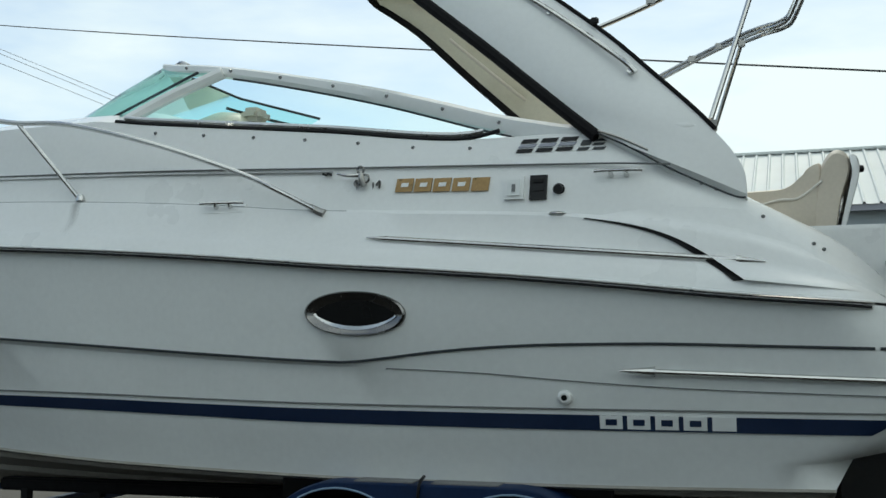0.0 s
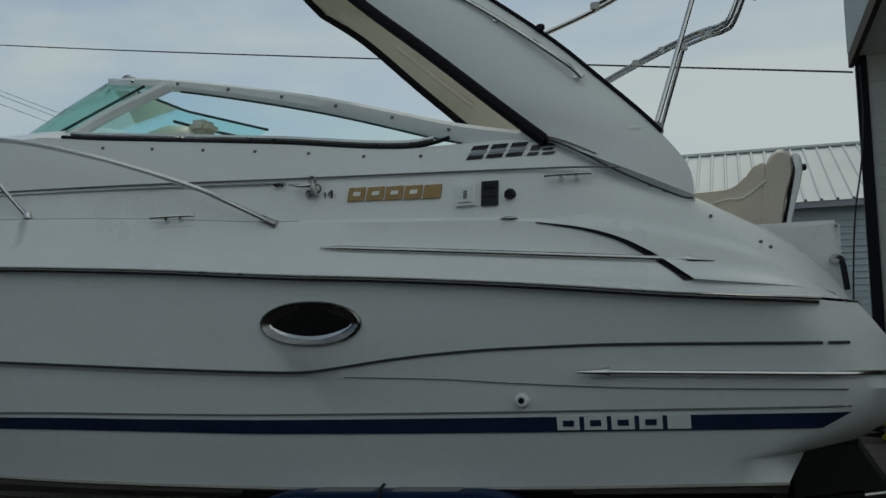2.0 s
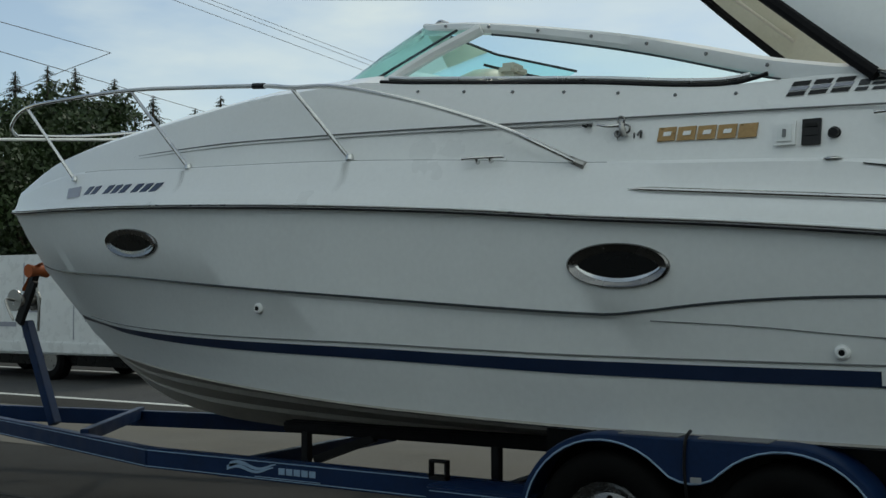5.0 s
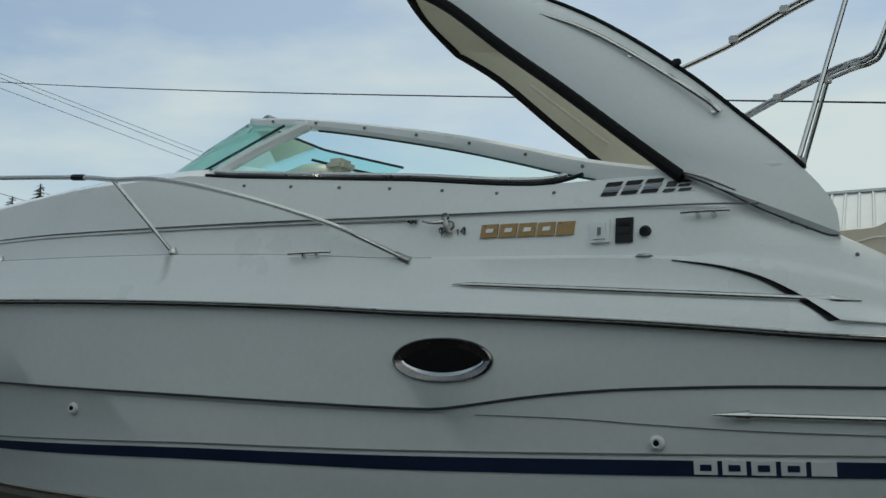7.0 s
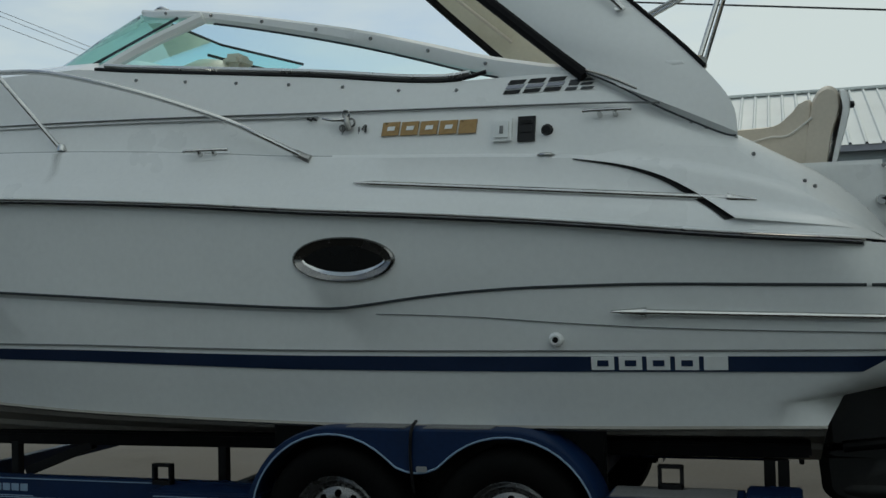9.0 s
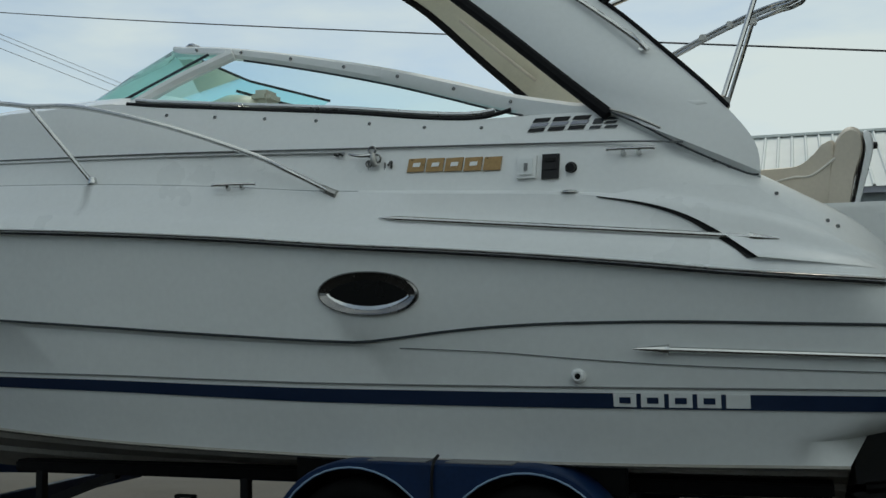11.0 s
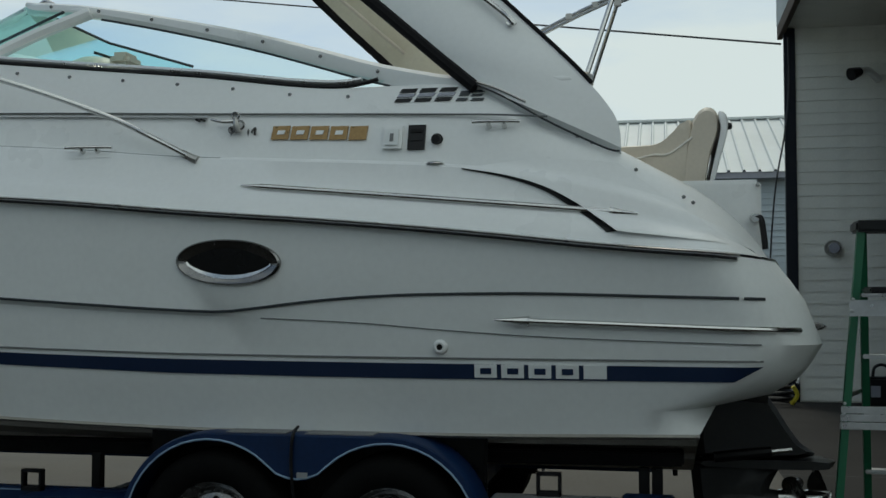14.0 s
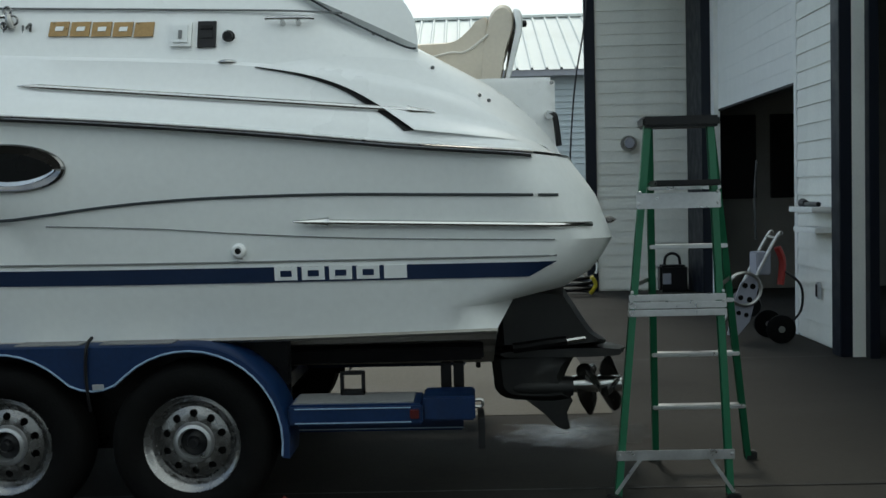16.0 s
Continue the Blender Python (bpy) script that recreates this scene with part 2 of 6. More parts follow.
def to_object(name, bm, mat, origin, smooth=35):
    mesh = bpy.data.meshes.new(name)
    bmesh.ops.translate(bm, verts=bm.verts, vec=-Vector(origin))
    bmesh.ops.recalc_face_normals(bm, faces=bm.faces)
    bm.to_mesh(mesh)
    bm.free()
    for m in mat if isinstance(mat, (list, tuple)) else (mat,):
        mesh.materials.append(m)
    if smooth:
        mesh.shade_smooth()
        mesh.set_sharp_from_angle(angle=radians(smooth))
    return new(name, mesh)


def part(name, bm, mat, parent, label="", smooth=35):
    """One mesh under a thing or a part; its vertices are given in world places."""
    ob = to_object(name, bm, mat, BASE[parent.name], smooth)
    ob.parent = parent
    BASE[ob.name] = BASE[parent.name]
    return tagged(ob, label)


def solid(name, bm, mat, label, category, kind="", group="", smooth=35, loc=None):
    """A top-level thing or piece of the setting that is one mesh."""
    loc = Vector(loc) if loc else Vector((0, 0, 0))
    ob = to_object(name, bm, mat, loc, smooth)
    ob.location = loc
    BASE[ob.name] = loc
    return tagged(ob, label, category, group, kind)


def grid_mesh(rows, closed_u=False, closed_v=False, bm=None, mat=0):
    bm = bm or bmesh.new()
    vs = [[bm.verts.new(p) for p in r] for r in rows]
    nu, nv = len(rows), len(rows[0])
    for i in range(nu if closed_u else nu - 1):
        for j in range(nv if closed_v else nv - 1):
            q = [vs[i][j], vs[(i + 1) % nu][j], vs[(i + 1) % nu][(j + 1) % nv], vs[i][(j + 1) % nv]]
            if len({tuple(round(c, 5) for c in v.co) for v in q}) >= 3:
                f = bm.faces.new(q)
                f.material_index = mat
    return bm


def weld(bm, d=0.0004):
    bmesh.ops.remove_doubles(bm, verts=bm.verts, dist=d)
    return bm


def smooth_path(pts, n=6):
    pts = [Vector(p) for p in pts]
    if len(pts) < 3:
        return pts
    out = []
    for i in range(len(pts) - 1):
        p0, p1, p2, p3 = pts[max(i - 1, 0)], pts[i], pts[i + 1], pts[min(i + 2, len(pts) - 1)]
        for k in range(n):
            t = k / n
            out.append(0.5 * (2 * p1 + (p2 - p0) * t + (2 * p0 - 5 * p1 + 4 * p2 - p3) * t * t + (3 * p1 - p0 - 3 * p2 + p3) * t ** 3))
    return out + [pts[-1]]


def tube(pts, r, sides=10, bm=None, smooth_n=6, mat=0, flat=1.0):
    """A round bar along a path; r is one radius or one for each end."""
    bm = bm or bmesh.new()
    path = smooth_path(pts, smooth_n)
    rows, side = [], None
    for i, p in enumerate(path):
        d = (path[min(i + 1, len(path) - 1)] - path[max(i - 1, 0)]).normalized()
        if side is None:
            side = d.cross(Vector((0, 0, 1)))
            if side.length < 0.1:
                side = d.cross(Vector((0, 1, 0)))
        side = (side - d * side.dot(d)).normalized()
        up = side.cross(d)
        rad = r if not isinstance(r, tuple) else r[0] + (r[1] - r[0]) * i / (len(path) - 1)
        rows.append([p + rad * (math.cos(a) * side + flat * math.sin(a) * up) for a in [2 * math.pi * k / sides for k in range(sides)]])
    grid_mesh(rows, closed_v=True, bm=bm, mat=mat)
    for row in (rows[0], rows[-1]):
        f = bm.faces.new([bm.verts.new(p) for p in row])
        f.material_index = mat
    return weld(bm)


def box(a, b, bevel=0.0, bm=None, m=None, mat=0):
    """A box from corner a to corner b with softened edges."""
    own = bmesh.new()
    bmesh.ops.create_cube(own, size=1.0)
    a, b = Vector(a), Vector(b)
    for v in own.verts:
        v.co = Vector((a[i] + (b[i] - a[i]) * (v.co[i] + 0.5) for i in range(3)))
    if bevel:
        bmesh.ops.bevel(own, geom=own.edges, offset=bevel, segments=2, affect="EDGES")
    if m:
        bmesh.ops.transform(own, matrix=m, verts=own.verts)
    for f in own.faces:
        f.material_index = mat
    if bm is None:
        return own
    tmp = bpy.data.meshes.new("tmp")
    own.to_mesh(tmp)
    own.free()
    bm.from_mesh(tmp)
    bpy.data.meshes.remove(tmp)
    return bm


def bar(p, q, w, h, bevel=0.004, bm=None, up=(0, 0, 1), mat=0):
    """A straight beam from p to q, w wide and h high."""
    p, q = Vector(p), Vector(q)
    d = (q - p).normalized()
    s = d.cross(Vector(up)).normalized()
    u = s.cross(d)
    m = Matrix(((d.x, s.x, u.x, p.x), (d.y, s.y, u.y, p.y), (d.z, s.z, u.z, p.z), (0, 0, 0, 1)))
    return box((0, -w / 2, -h / 2), ((q - p).length, w / 2, h / 2), bevel, bm, m, mat)


def lathe(profile, centre, n=32, axis="y", bm=None, mat=0):
    """Profile of (radius, along the axis), turned round an axis through centre."""
    c = Vector(centre)
    rows = []
    for r, d in profile:
        row = []
        for k in range(n):
            a = 2 * math.pi * k / n
            u, v = r * math.cos(a), r * math.sin(a)
            row.append(c + (Vector((u, d, v)) if axis == "y" else Vector((d, u, v)) if axis == "x" else Vector((u, v, d))))
        rows.append(row)
    bm = bm or bmesh.new()
    grid_mesh(rows, closed_v=True, bm=bm, mat=mat)
    return weld(bm)


def plate(outline, depth, bm=None, mat=0):
    """A closed outline (front face) pushed back by the vector depth."""
    bm = bm or bmesh.new()
    d = Vector(depth)
    f = [bm.verts.new(p) for p in outline]
    k = [bm.verts.new(Vector(p) + d) for p in outline]
    n = len(f)
    faces = [bm.faces.new(f), bm.faces.new(k[::-1])]
    faces += [bm.faces.new((f[i], f[(i + 1) % n], k[(i + 1) % n], k[i])) for i in range(n)]
    for fc in faces:
        fc.material_index = mat
    return bm


def curve_of(*pts):
    """A smooth function through (x, value) pairs, with no overshoot."""
    xs = np.array([p[0] for p in pts], float)
    ys = np.array([p[1] for p in pts], float)
    h, d = np.diff(xs), np.diff(ys) / np.diff(xs)
    m = np.zeros(len(xs))
    m[0], m[-1] = d[0], d[-1]
    for i in range(1, len(xs) - 1):
        if d[i - 1] * d[i] > 0:
            w1, w2 = 2 * h[i] + h[i - 1], h[i] + 2 * h[i - 1]
            m[i] = (w1 + w2) / (w1 / d[i - 1] + w2 / d[i])

    def f(x):
        x = min(max(x, xs[0]), xs[-1])
        i = min(max(int(np.searchsorted(xs, x)) - 1, 0), len(xs) - 2)
        t = (x - xs[i]) / h[i]
        return float((1 + 2 * t) * (1 - t) ** 2 * ys[i] + t * (1 - t) ** 2 * h[i] * m[i] + t * t * (3 - 2 * t) * ys[i + 1] + t * t * (t - 1) * h[i] * m[i + 1])

    return f


# ---- the boat's lines ----
YC = 5.92  # the boat's centre plane; bow towards -x, stern towards +x


class HullLine:
    """One line along the side: its height, where it meets the stem and the stern, and its half breadth."""

    def __init__(self, z, stem, stern, half, power=2.0, round_off=0.4, tuck=0.30):
        self.z, self.stem, self.stern, self.half, self.power, self.round_off, self.tuck = z, stem, stern, half, power, round_off, tuck

    def breadth(self, x):
        u = max(0.0, (-3.2 - x) / (-3.2 - self.stem))
        h = self.half * max(0.0, 1 - u ** self.power)
        if self.round_off:
            v = max(0.0, (x - (self.stern - self.round_off)) / self.round_off)
            h *= 1 - self.tuck * min(v, 1.0) ** 2.6
        return h

    def point(self, x, side=-1, out=0.0):
        return Vector((x, YC + side * (self.breadth(x) + out), self.z(x)))


chine_z = curve_of((-6.6, 1.0), (-5.87, 0.958), (-5.26, 0.93), (-3.98, 0.873), (-3.15, 0.838), (-2.5, 0.817), (-1.9, 0.806), (-0.9, 0.809), (0.18, 0.827))
keel_z = curve_of((-6.58, 0.99), (-6.4, 0.88), (-6.16, 0.74), (-5.87, 0.64), (-5.3, 0.55), (-4.8, 0.525), (-3.9, 0.515), (0.18, 0.505))
stripe_low_z = curve_of((-6.93, 1.255), (-6.35, 1.219), (-5.84, 1.172), (-4.96, 1.130), (-4.33, 1.114), (-3.42, 1.100), (-2.72, 1.078), (-2.1, 1.06), (-0.95, 1.052), (0.62, 1.054))
stripe_top_z = curve_of((-6.97, 1.29), (-5.82, 1.205), (-4.95, 1.178), (-4.32, 1.168), (-3.41, 1.158), (-2.71, 1.139), (-2.1, 1.126), (-0.95, 1.119), (0.67, 1.117))
crease_z = curve_of((-7.42, 1.69), (-7.0, 1.639), (-5.49, 1.559), (-4.24, 1.479), (-3.38, 1.427), (-2.69, 1.382), (-2.1, 1.349), (-1.95, 1.344), (-1.8, 1.357), (-1.54, 1.388), (-1.28, 1.410), (-1.0, 1.422), (-0.6, 1.426), (0.0, 1.413), (0.64, 1.396))
low_crease_z = curve_of((-7.4, 1.65), (-5.49, 1.532), (-4.24, 1.452), (-3.38, 1.400), (-2.69, 1.355), (-2.1, 1.327), (-1.78, 1.316), (-1.29, 1.295), (-0.94, 1.268), (-0.45, 1.238), (0.72, 1.203))
rub_z = curve_of((-7.8, 2.14), (-7.5, 2.113), (-6.12, 2.042), (-5.3, 2.002), (-4.17, 1.942), (-3.35, 1.894), (-2.66, 1.845), (-2.06, 1.792), (-1.52, 1.752), (-1.03, 1.710), (-0.67, 1.674), (-0.2, 1.623), (0.52, 1.565))

chine = HullLine(chine_z, -6.6, 0.18, 1.14, 1.7, 0)
bulge = HullLine(lambda x: chine_z(x) + 0.10, -6.74, 0.26, 1.16, 1.72, 0.3, 0.25)
bulge_top = HullLine(lambda x: chine_z(x) + 0.15, -6.82, 0.50, 1.175, 1.74)
stripe_low = HullLine(stripe_low_z, -6.93, 0.62, 1.20, 1.76)
stripe_top = HullLine(stripe_top_z, -6.97, 0.67, 1.212, 1.78)
low_crease = HullLine(low_crease_z, -7.40, 0.72, 1.232, 1.88)
crease = HullLine(crease_z, -7.42, 0.645, 1.256, 1.9)
mid_side = HullLine(lambda x: 0.5 * (crease_z(x) + rub_z(x)), -7.62, 0.585, 1.268, 1.95)
rub = HullLine(rub_z, -7.80, 0.52, 1.28, 2.0)
SIDE_LINES = [chine, bulge, bulge_top, stripe_low, stripe_top, low_crease, crease, mid_side, rub]

# deck
deck_low_z = lambda x: rub_z(x) + 0.040 * min(1.0, max(0.1, (0.53 - x) / 0.25))
shoulder_z = curve_of((-7.74, 2.26), (-6.43, 2.32), (-4.85, 2.231), (-3.51, 2.172), (-2.77, 2.125), (-2.2, 2.075), (-1.6, 2.045), (-1.1, 2.02), (-0.75, 1.99), (-0.4, 1.94), (-0.1, 1.865), (0.2, 1.75), (0.38, 1.65), (0.5, 1.54), (0.64, 1.36))
upper_z = curve_of((-7.72, 2.29), (-6.65, 2.405), (-5.67, 2.405), (-4.97, 2.39), (-4.41, 2.372), (-3.52, 2.336), (-2.79, 2.308), (-2.2, 2.275), (-1.6, 2.255), (-1.15, 2.24), (-0.7, 2.20), (-0.47, 2.13), (-0.2, 2.035), (0.04, 1.92), (0.24, 1.80), (0.40, 1.665), (0.54, 1.495), (0.665, 1.32))
sill_z = curve_of((-7.70, 2.30), (-6.65, 2.47), (-5.67, 2.53), (-4.97, 2.58), (-4.2, 2.63), (-3.6, 2.632), (-3.2, 2.59), (-2.2, 2.487), (-1.39, 2.402), (-1.0, 2.405), (-0.81, 2.385), (-0.66, 2.32), (-0.47, 2.205), (-0.22, 2.10), (0.027, 1.968), (0.23, 1.85), (0.38, 1.725), (0.53, 1.54), (0.60, 1.425), (0.68, 1.295))
crown_z = curve_of((-7.74, 2.26), (-7.35, 2.375), (-7.02, 2.478), (-6.38, 2.612), (-5.79, 2.692), (-5.24, 2.747), (-4.72, 2.786), (-4.33, 2.812), (-3.5, 2.82))
gunwale = HullLine(lambda x: rub_z(x) + 0.012, -7.80, 0.52, 1.272, 2.0)
deck_low = HullLine(deck_low_z, -7.78, 0.535, 1.258, 2.0, 0.415, 0.34)
deck_step = HullLine(lambda x: deck_low_z(x) * 0.80 + shoulder_z(x) * 0.20, -7.77, 0.55, 1.236, 2.0, 0.430, 0.38)
deck_cove = HullLine(lambda x: deck_low_z(x) * 0.50 + shoulder_z(x) * 0.50, -7.76, 0.59, 1.160, 2.0, 0.470, 0.42)
flank_top = HullLine(lambda x: shoulder_z(x) - 0.012, -7.745, 0.635, 1.132, 2.0, 0.515, 0.42)
shoulder = HullLine(shoulder_z, -7.74, 0.64, 1.118, 2.0, 0.520, 0.42)
ledge = HullLine(lambda x: shoulder_z(x) + 0.006, -7.735, 0.645, 1.096, 2.0, 0.525, 0.42)
upper = HullLine(upper_z, -7.72, 0.665, 1.035, 2.05, 0.545, 0.42)
sill = HullLine(sill_z, -7.70, 0.68, 0.955, 2.1, 0.560, 0.42)
DECK_LINES = [gunwale, deck_low, deck_step, deck_cove, flank_top, shoulder, ledge, upper, sill]
NEAR_LINES = SIDE_LINES + DECK_LINES[1:]


def side_point(x, z, out=0.0):
    """The place on the near side of the hull or deck at a station and height."""
    zs = [ln.z(x) for ln in NEAR_LINES]
    hs = [ln.breadth(x) for ln in NEAR_LINES]
    return Vector((x, YC - float(np.interp(z, zs, hs)) - out, z))


def stations(line, n=84):
    out = []
    for i in range(n + 1):
        s = i / n
        s = 0.5 * s + 0.5 * (0.5 - 0.5 * math.cos(math.pi * s))
        out.append(line.stern + (line.stem - line.stern) * s)
    return out


def loft(lines, side, bm=None, n=84, mat=0):
    return grid_mesh([[ln.point(x, side) for x in stations(ln, n)] for ln in lines], bm=bm, mat=mat)


def far(p):
    """The matching place on the boat's far side, sheared ahead and lower to fit the camera's view."""
    d = 2 * (YC - p[1])
    return Vector((p[0] - 0.12 * d, p[1] + d, p[2] - 0.04 * d))


boat = thing("cabin_cruiser", (-3.4, YC, 0.44), "white fibreglass cabin cruiser with navy stripe on a blue trailer", "boat")

# hull shell with its transom
bm = bmesh.new()
for side in (-1, 1):
    loft(SIDE_LINES, side, bm)
ends = [ln.point(ln.stern, -1) for ln in SIDE_LINES], [ln.point(ln.stern, 1) for ln in SIDE_LINES]
grid_mesh([[a.lerp(b, k / 8) + Vector((0.05 * math.sin(math.pi * k / 8), 0, 0)) for k in range(9)] for a, b in zip(*ends)], bm=bm)
hull = part("hull", weld(bm), GEL, boat, "glossy white hull side with moulded creases")

# bottom with lifting strakes
bm = bmesh.new()
for side in (-1, 1):
    rows = []
    for frac, lift in ((0.0, 0.0), (0.36, 0.0), (0.37, 0.028), (0.66, 0.012), (0.67, 0.042), (0.93, 0.03), (0.94, -0.012), (1.0, -0.012), (1.0, 0.0)):
        row = []
        for x in stations(chine):
            z = keel_z(x) + (chine_z(x) - keel_z(x)) * frac + lift * min(1.0, (x + 6.6) * 0.8)
            row.append(Vector((x, YC + side * chine.breadth(x) * frac, z if frac < 1 or lift else chine_z(x))))
        rows.append(row)
    grid_mesh(rows, bm=bm)
cap = [[Vector((0.18, YC + s * f * chine.breadth(0.18), keel_z(0.18) + (chine_z(0.18) - keel_z(0.18)) * f)) for f in (0, 0.5, 1)] for s in (-1, 1)]
for s in (0, 1):
    bm.faces.new([bm.verts.new(p) for p in cap[s] + [Vector((0.18, YC, 0.83))]])
part("bottom", weld(bm), BOTTOM, hull, "dull scuffed hull bottom with lifting strakes", smooth=25)

# deck: the sides, the crowned foredeck, the side coamings round the cockpit
bm = bmesh.new()
loft(DECK_LINES, -1, bm)
grid_mesh([[far(ln.point(x)) for x in stations(ln)] for ln in DECK_LINES], bm=bm)
fore = [x for x in np.linspace(-7.70, -3.55, 46)]
rows = []
for k in range(-8, 9):
    f = k / 8
    row = []
    for x in fore:
        h = sill.breadth(x)
        row.append(Vector((x, YC + f * h, sill_z(x) + (crown_z(x) - sill_z(x)) * (1 - abs(f) ** 2.1))))
    rows.append(row)
grid_mesh(rows, bm=bm)
aft = [x for x in np.linspace(-3.55, 0.675, 56)]
for side in (-1, 1):
    rows = []
    for inset, dz in ((0, 0), (0.05, 0.012), (0.14, 0.01), (0.17, -0.02), (0.18, -0.9)):
        row = [Vector((x, YC - (sill.breadth(x) - inset), max(sill_z(x) + dz, min(sill_z(x) - 0.02, 1.30)))) for x in aft]
        rows.append([far(p) for p in row] if side > 0 else row)
    grid_mesh(rows, bm=bm)
# dashboard bulkhead, cockpit sole and transom wall
h = sill.breadth(-3.55)
grid_mesh([[Vector((-3.55, YC + f * h, sill_z(-3.55) + (crown_z(-3.55) - sill_z(-3.55)) * (1 - abs(f) ** 2.1))) for f in np.linspace(-1, 1, 17)],
           [Vector((-3.0, YC + f * (h - 0.12), 2.50)) for f in np.linspace(-1, 1, 17)],
           [Vector((-2.95, YC + f * (h - 0.12), 1.30)) for f in np.linspace(-1, 1, 17)],
           [Vector((0.30, YC + f * 0.62, 1.30)) for f in np.linspace(-1, 1, 17)],
           [Vector((0.33, YC + f * 0.55, 1.70)) for f in np.linspace(-1, 1, 17)],
           [Vector((0.50, YC + f * 0.50, 1.585)) for f in np.linspace(-1, 1, 17)],
           [Vector((0.67, YC + f * 0.50, 1.295)) for f in np.linspace(-1, 1, 17)]], bm=bm)
deck = part("deck", weld(bm), DECK, boat, "white moulded deck with a crowned foredeck")


# ---- trim along the sides ----
def ribbon(line, x0, x1, w_low, w_high, out, parent, name, mat, label="", side=-1, n=90, thick=0.006, rise=0.0):
    """A raised strip that follows a line of the side."""
    rows = []
    for i in range(n + 1):
        x = x0 + (x1 - x0) * i / n
        b, z = line.breadth(x), line.z(x) + rise
        o = out
        rows.append([Vector((x, YC + side * (b - thick), z - w_low)), Vector((x, YC + side * (b + o), z - w_low * 0.8)),
                     Vector((x, YC + side * (b + o * 1.25), z)), Vector((x, YC + side * (b + o), z + w_high * 0.8)), Vector((x, YC + side * (b - thick), z + w_high))])
    return part(name, grid_mesh(rows), mat, parent, label)


for side in (-1, 1):
    rail = ribbon(rub, -7.79, 0.34, 0.020, 0.020, 0.020, boat, "rub_rail", DECK, "white rub rail with a black insert and steel cap", side)
    ribbon(rub, -7.79, 0.335, 0.007, 0.007, 0.032, rail, "rubber_insert", RUBBER, side=side, rise=-0.010)
    ribbon(rub, -7.6, 0.345, 0.006, 0.006, 0.032, rail, "steel_cap", DULL_STEEL, side=side, rise=0.006)
ribbon(crease, -7.36, 0.34, 0.008, 0.006, 0.006, boat, "pinstripe", LINE, "thin black line in the hull crease")
ribbon(crease, 0.36, 0.45, 0.008, 0.006, 0.006, boat, "pinstripe", LINE)
ribbon(low_crease, -1.75, 0.43, 0.003, 0.003, 0.004, boat, "crease_line", GROOVE)
ribbon(HullLine(lambda x: stripe_top_z(x) + 0.024, -6.99, 0.68, 1.214, 1.78), -6.6, 0.44, 0.005, 0.005, 0.006, boat, "groove_line", GROOVE)
seam_z = curve_of((-5.35, 2.368), (-4.71, 2.366), (-3.80, 2.342), (-3.01, 2.321), (-2.07, 2.287), (-0.95, 2.248), (-0.69, 2.238), (-0.47, 2.222))
ribbon(HullLine(seam_z, -7.72, 0.66, 1.04, 2.05), -6.4, -0.47, 0.004, 0.004, 0.006, deck, "deck_seam", GROOVE)
ribbon(HullLine(lambda x: seam_z(x) - 0.020, -7.72, 0.66, 1.048, 2.05), -6.2, -2.1, 0.0035, 0.0035, 0.006, deck, "deck_seam", FAINT)
ribbon(shoulder, -6.2, -2.0, 0.003, 0.003, 0.002, deck, "deck_seam", FAINT)


def stripe_piece(x0, x1, slant=0.0):
    rows = []
    n = max(2, int((x1 - x0) / 0.03))
    for i in range(n + 1):
        f = i / n
        col = []
        for k in range(4):
            g = k / 3
            x = x0 + (x1 - slant * (1 - g) - x0) * f
            zl, zt = stripe_low_z(x), stripe_top_z(x)
            z = zl + (zt - zl) * g
            col.append(side_point(x, z, 0.006))
        rows.append(col)
    return grid_mesh(rows)


part("navy_stripe", stripe_piece(-6.90, 0.44, 0.12), NAVY, boat, "broad navy stripe along the waterline")


def flat_mark(x0, x1, z0, z1, lean=0.0, out=0.006):
    """A thin raised block on the near side, leaning by so much to its top."""
    n = 4
    rows = []
    for g, o in ((0, -0.004), (0, out), (1, out), (1, -0.004)):
        z = z0 + (z1 - z0) * g
        rows.append([side_point(x0 + (x1 - x0) * i / n + lean * g, z, o) for i in range(n + 1)])
    bm = grid_mesh(rows)
    for i in (0, n):
        bm.faces.new([bm.verts.new(r[i]) for r in rows])
    return weld(bm)


# plain blocks where the maker's mark stands, on the stripe and in gold on the deck side
for i in range(5):
    w = 0.118
    x0 = -0.775 + i * w
    a = part("white_mark", flat_mark(x0, x0 + w - 0.020, 1.060, 1.118, out=0.008), GEL, boat)
    if i < 4:
        part("mark_slot", flat_mark(x0 + 0.026, x0 + 0.074, 1.076, 1.102, out=0.011), NAVY, a)
for i in range(5):
    x0 = -1.767 + i * 0.0945
    zz = 2.137 + (4 - i) * 0.003
    a = part("gold_mark", flat_mark(x0, x0 + 0.084, zz, zz + 0.066, 0.006, 0.010), GOLD, boat, "raised gold block of the maker's mark")
    if i < 4:
        part("mark_slot", flat_mark(x0 + 0.028, x0 + 0.064, zz + 0.024, zz + 0.044, 0.004, 0.013), DECK, a)
for i in range(3):
    x0 = -1.190 + i * 0.095
    part("model_mark", flat_mark(x0, x0 + 0.075, 2.318, 2.336, 0.01), BLACK, boat)
    part("model_mark", flat_mark(x0 + 0.01, x0 + 0.088, 2.343, 2.360, 0.012), GREY_MARK, boat)
    part("model_mark", flat_mark(x0 + 0.02, x0 + 0.095, 2.366, 2.386, 0.012), BLACK, boat)
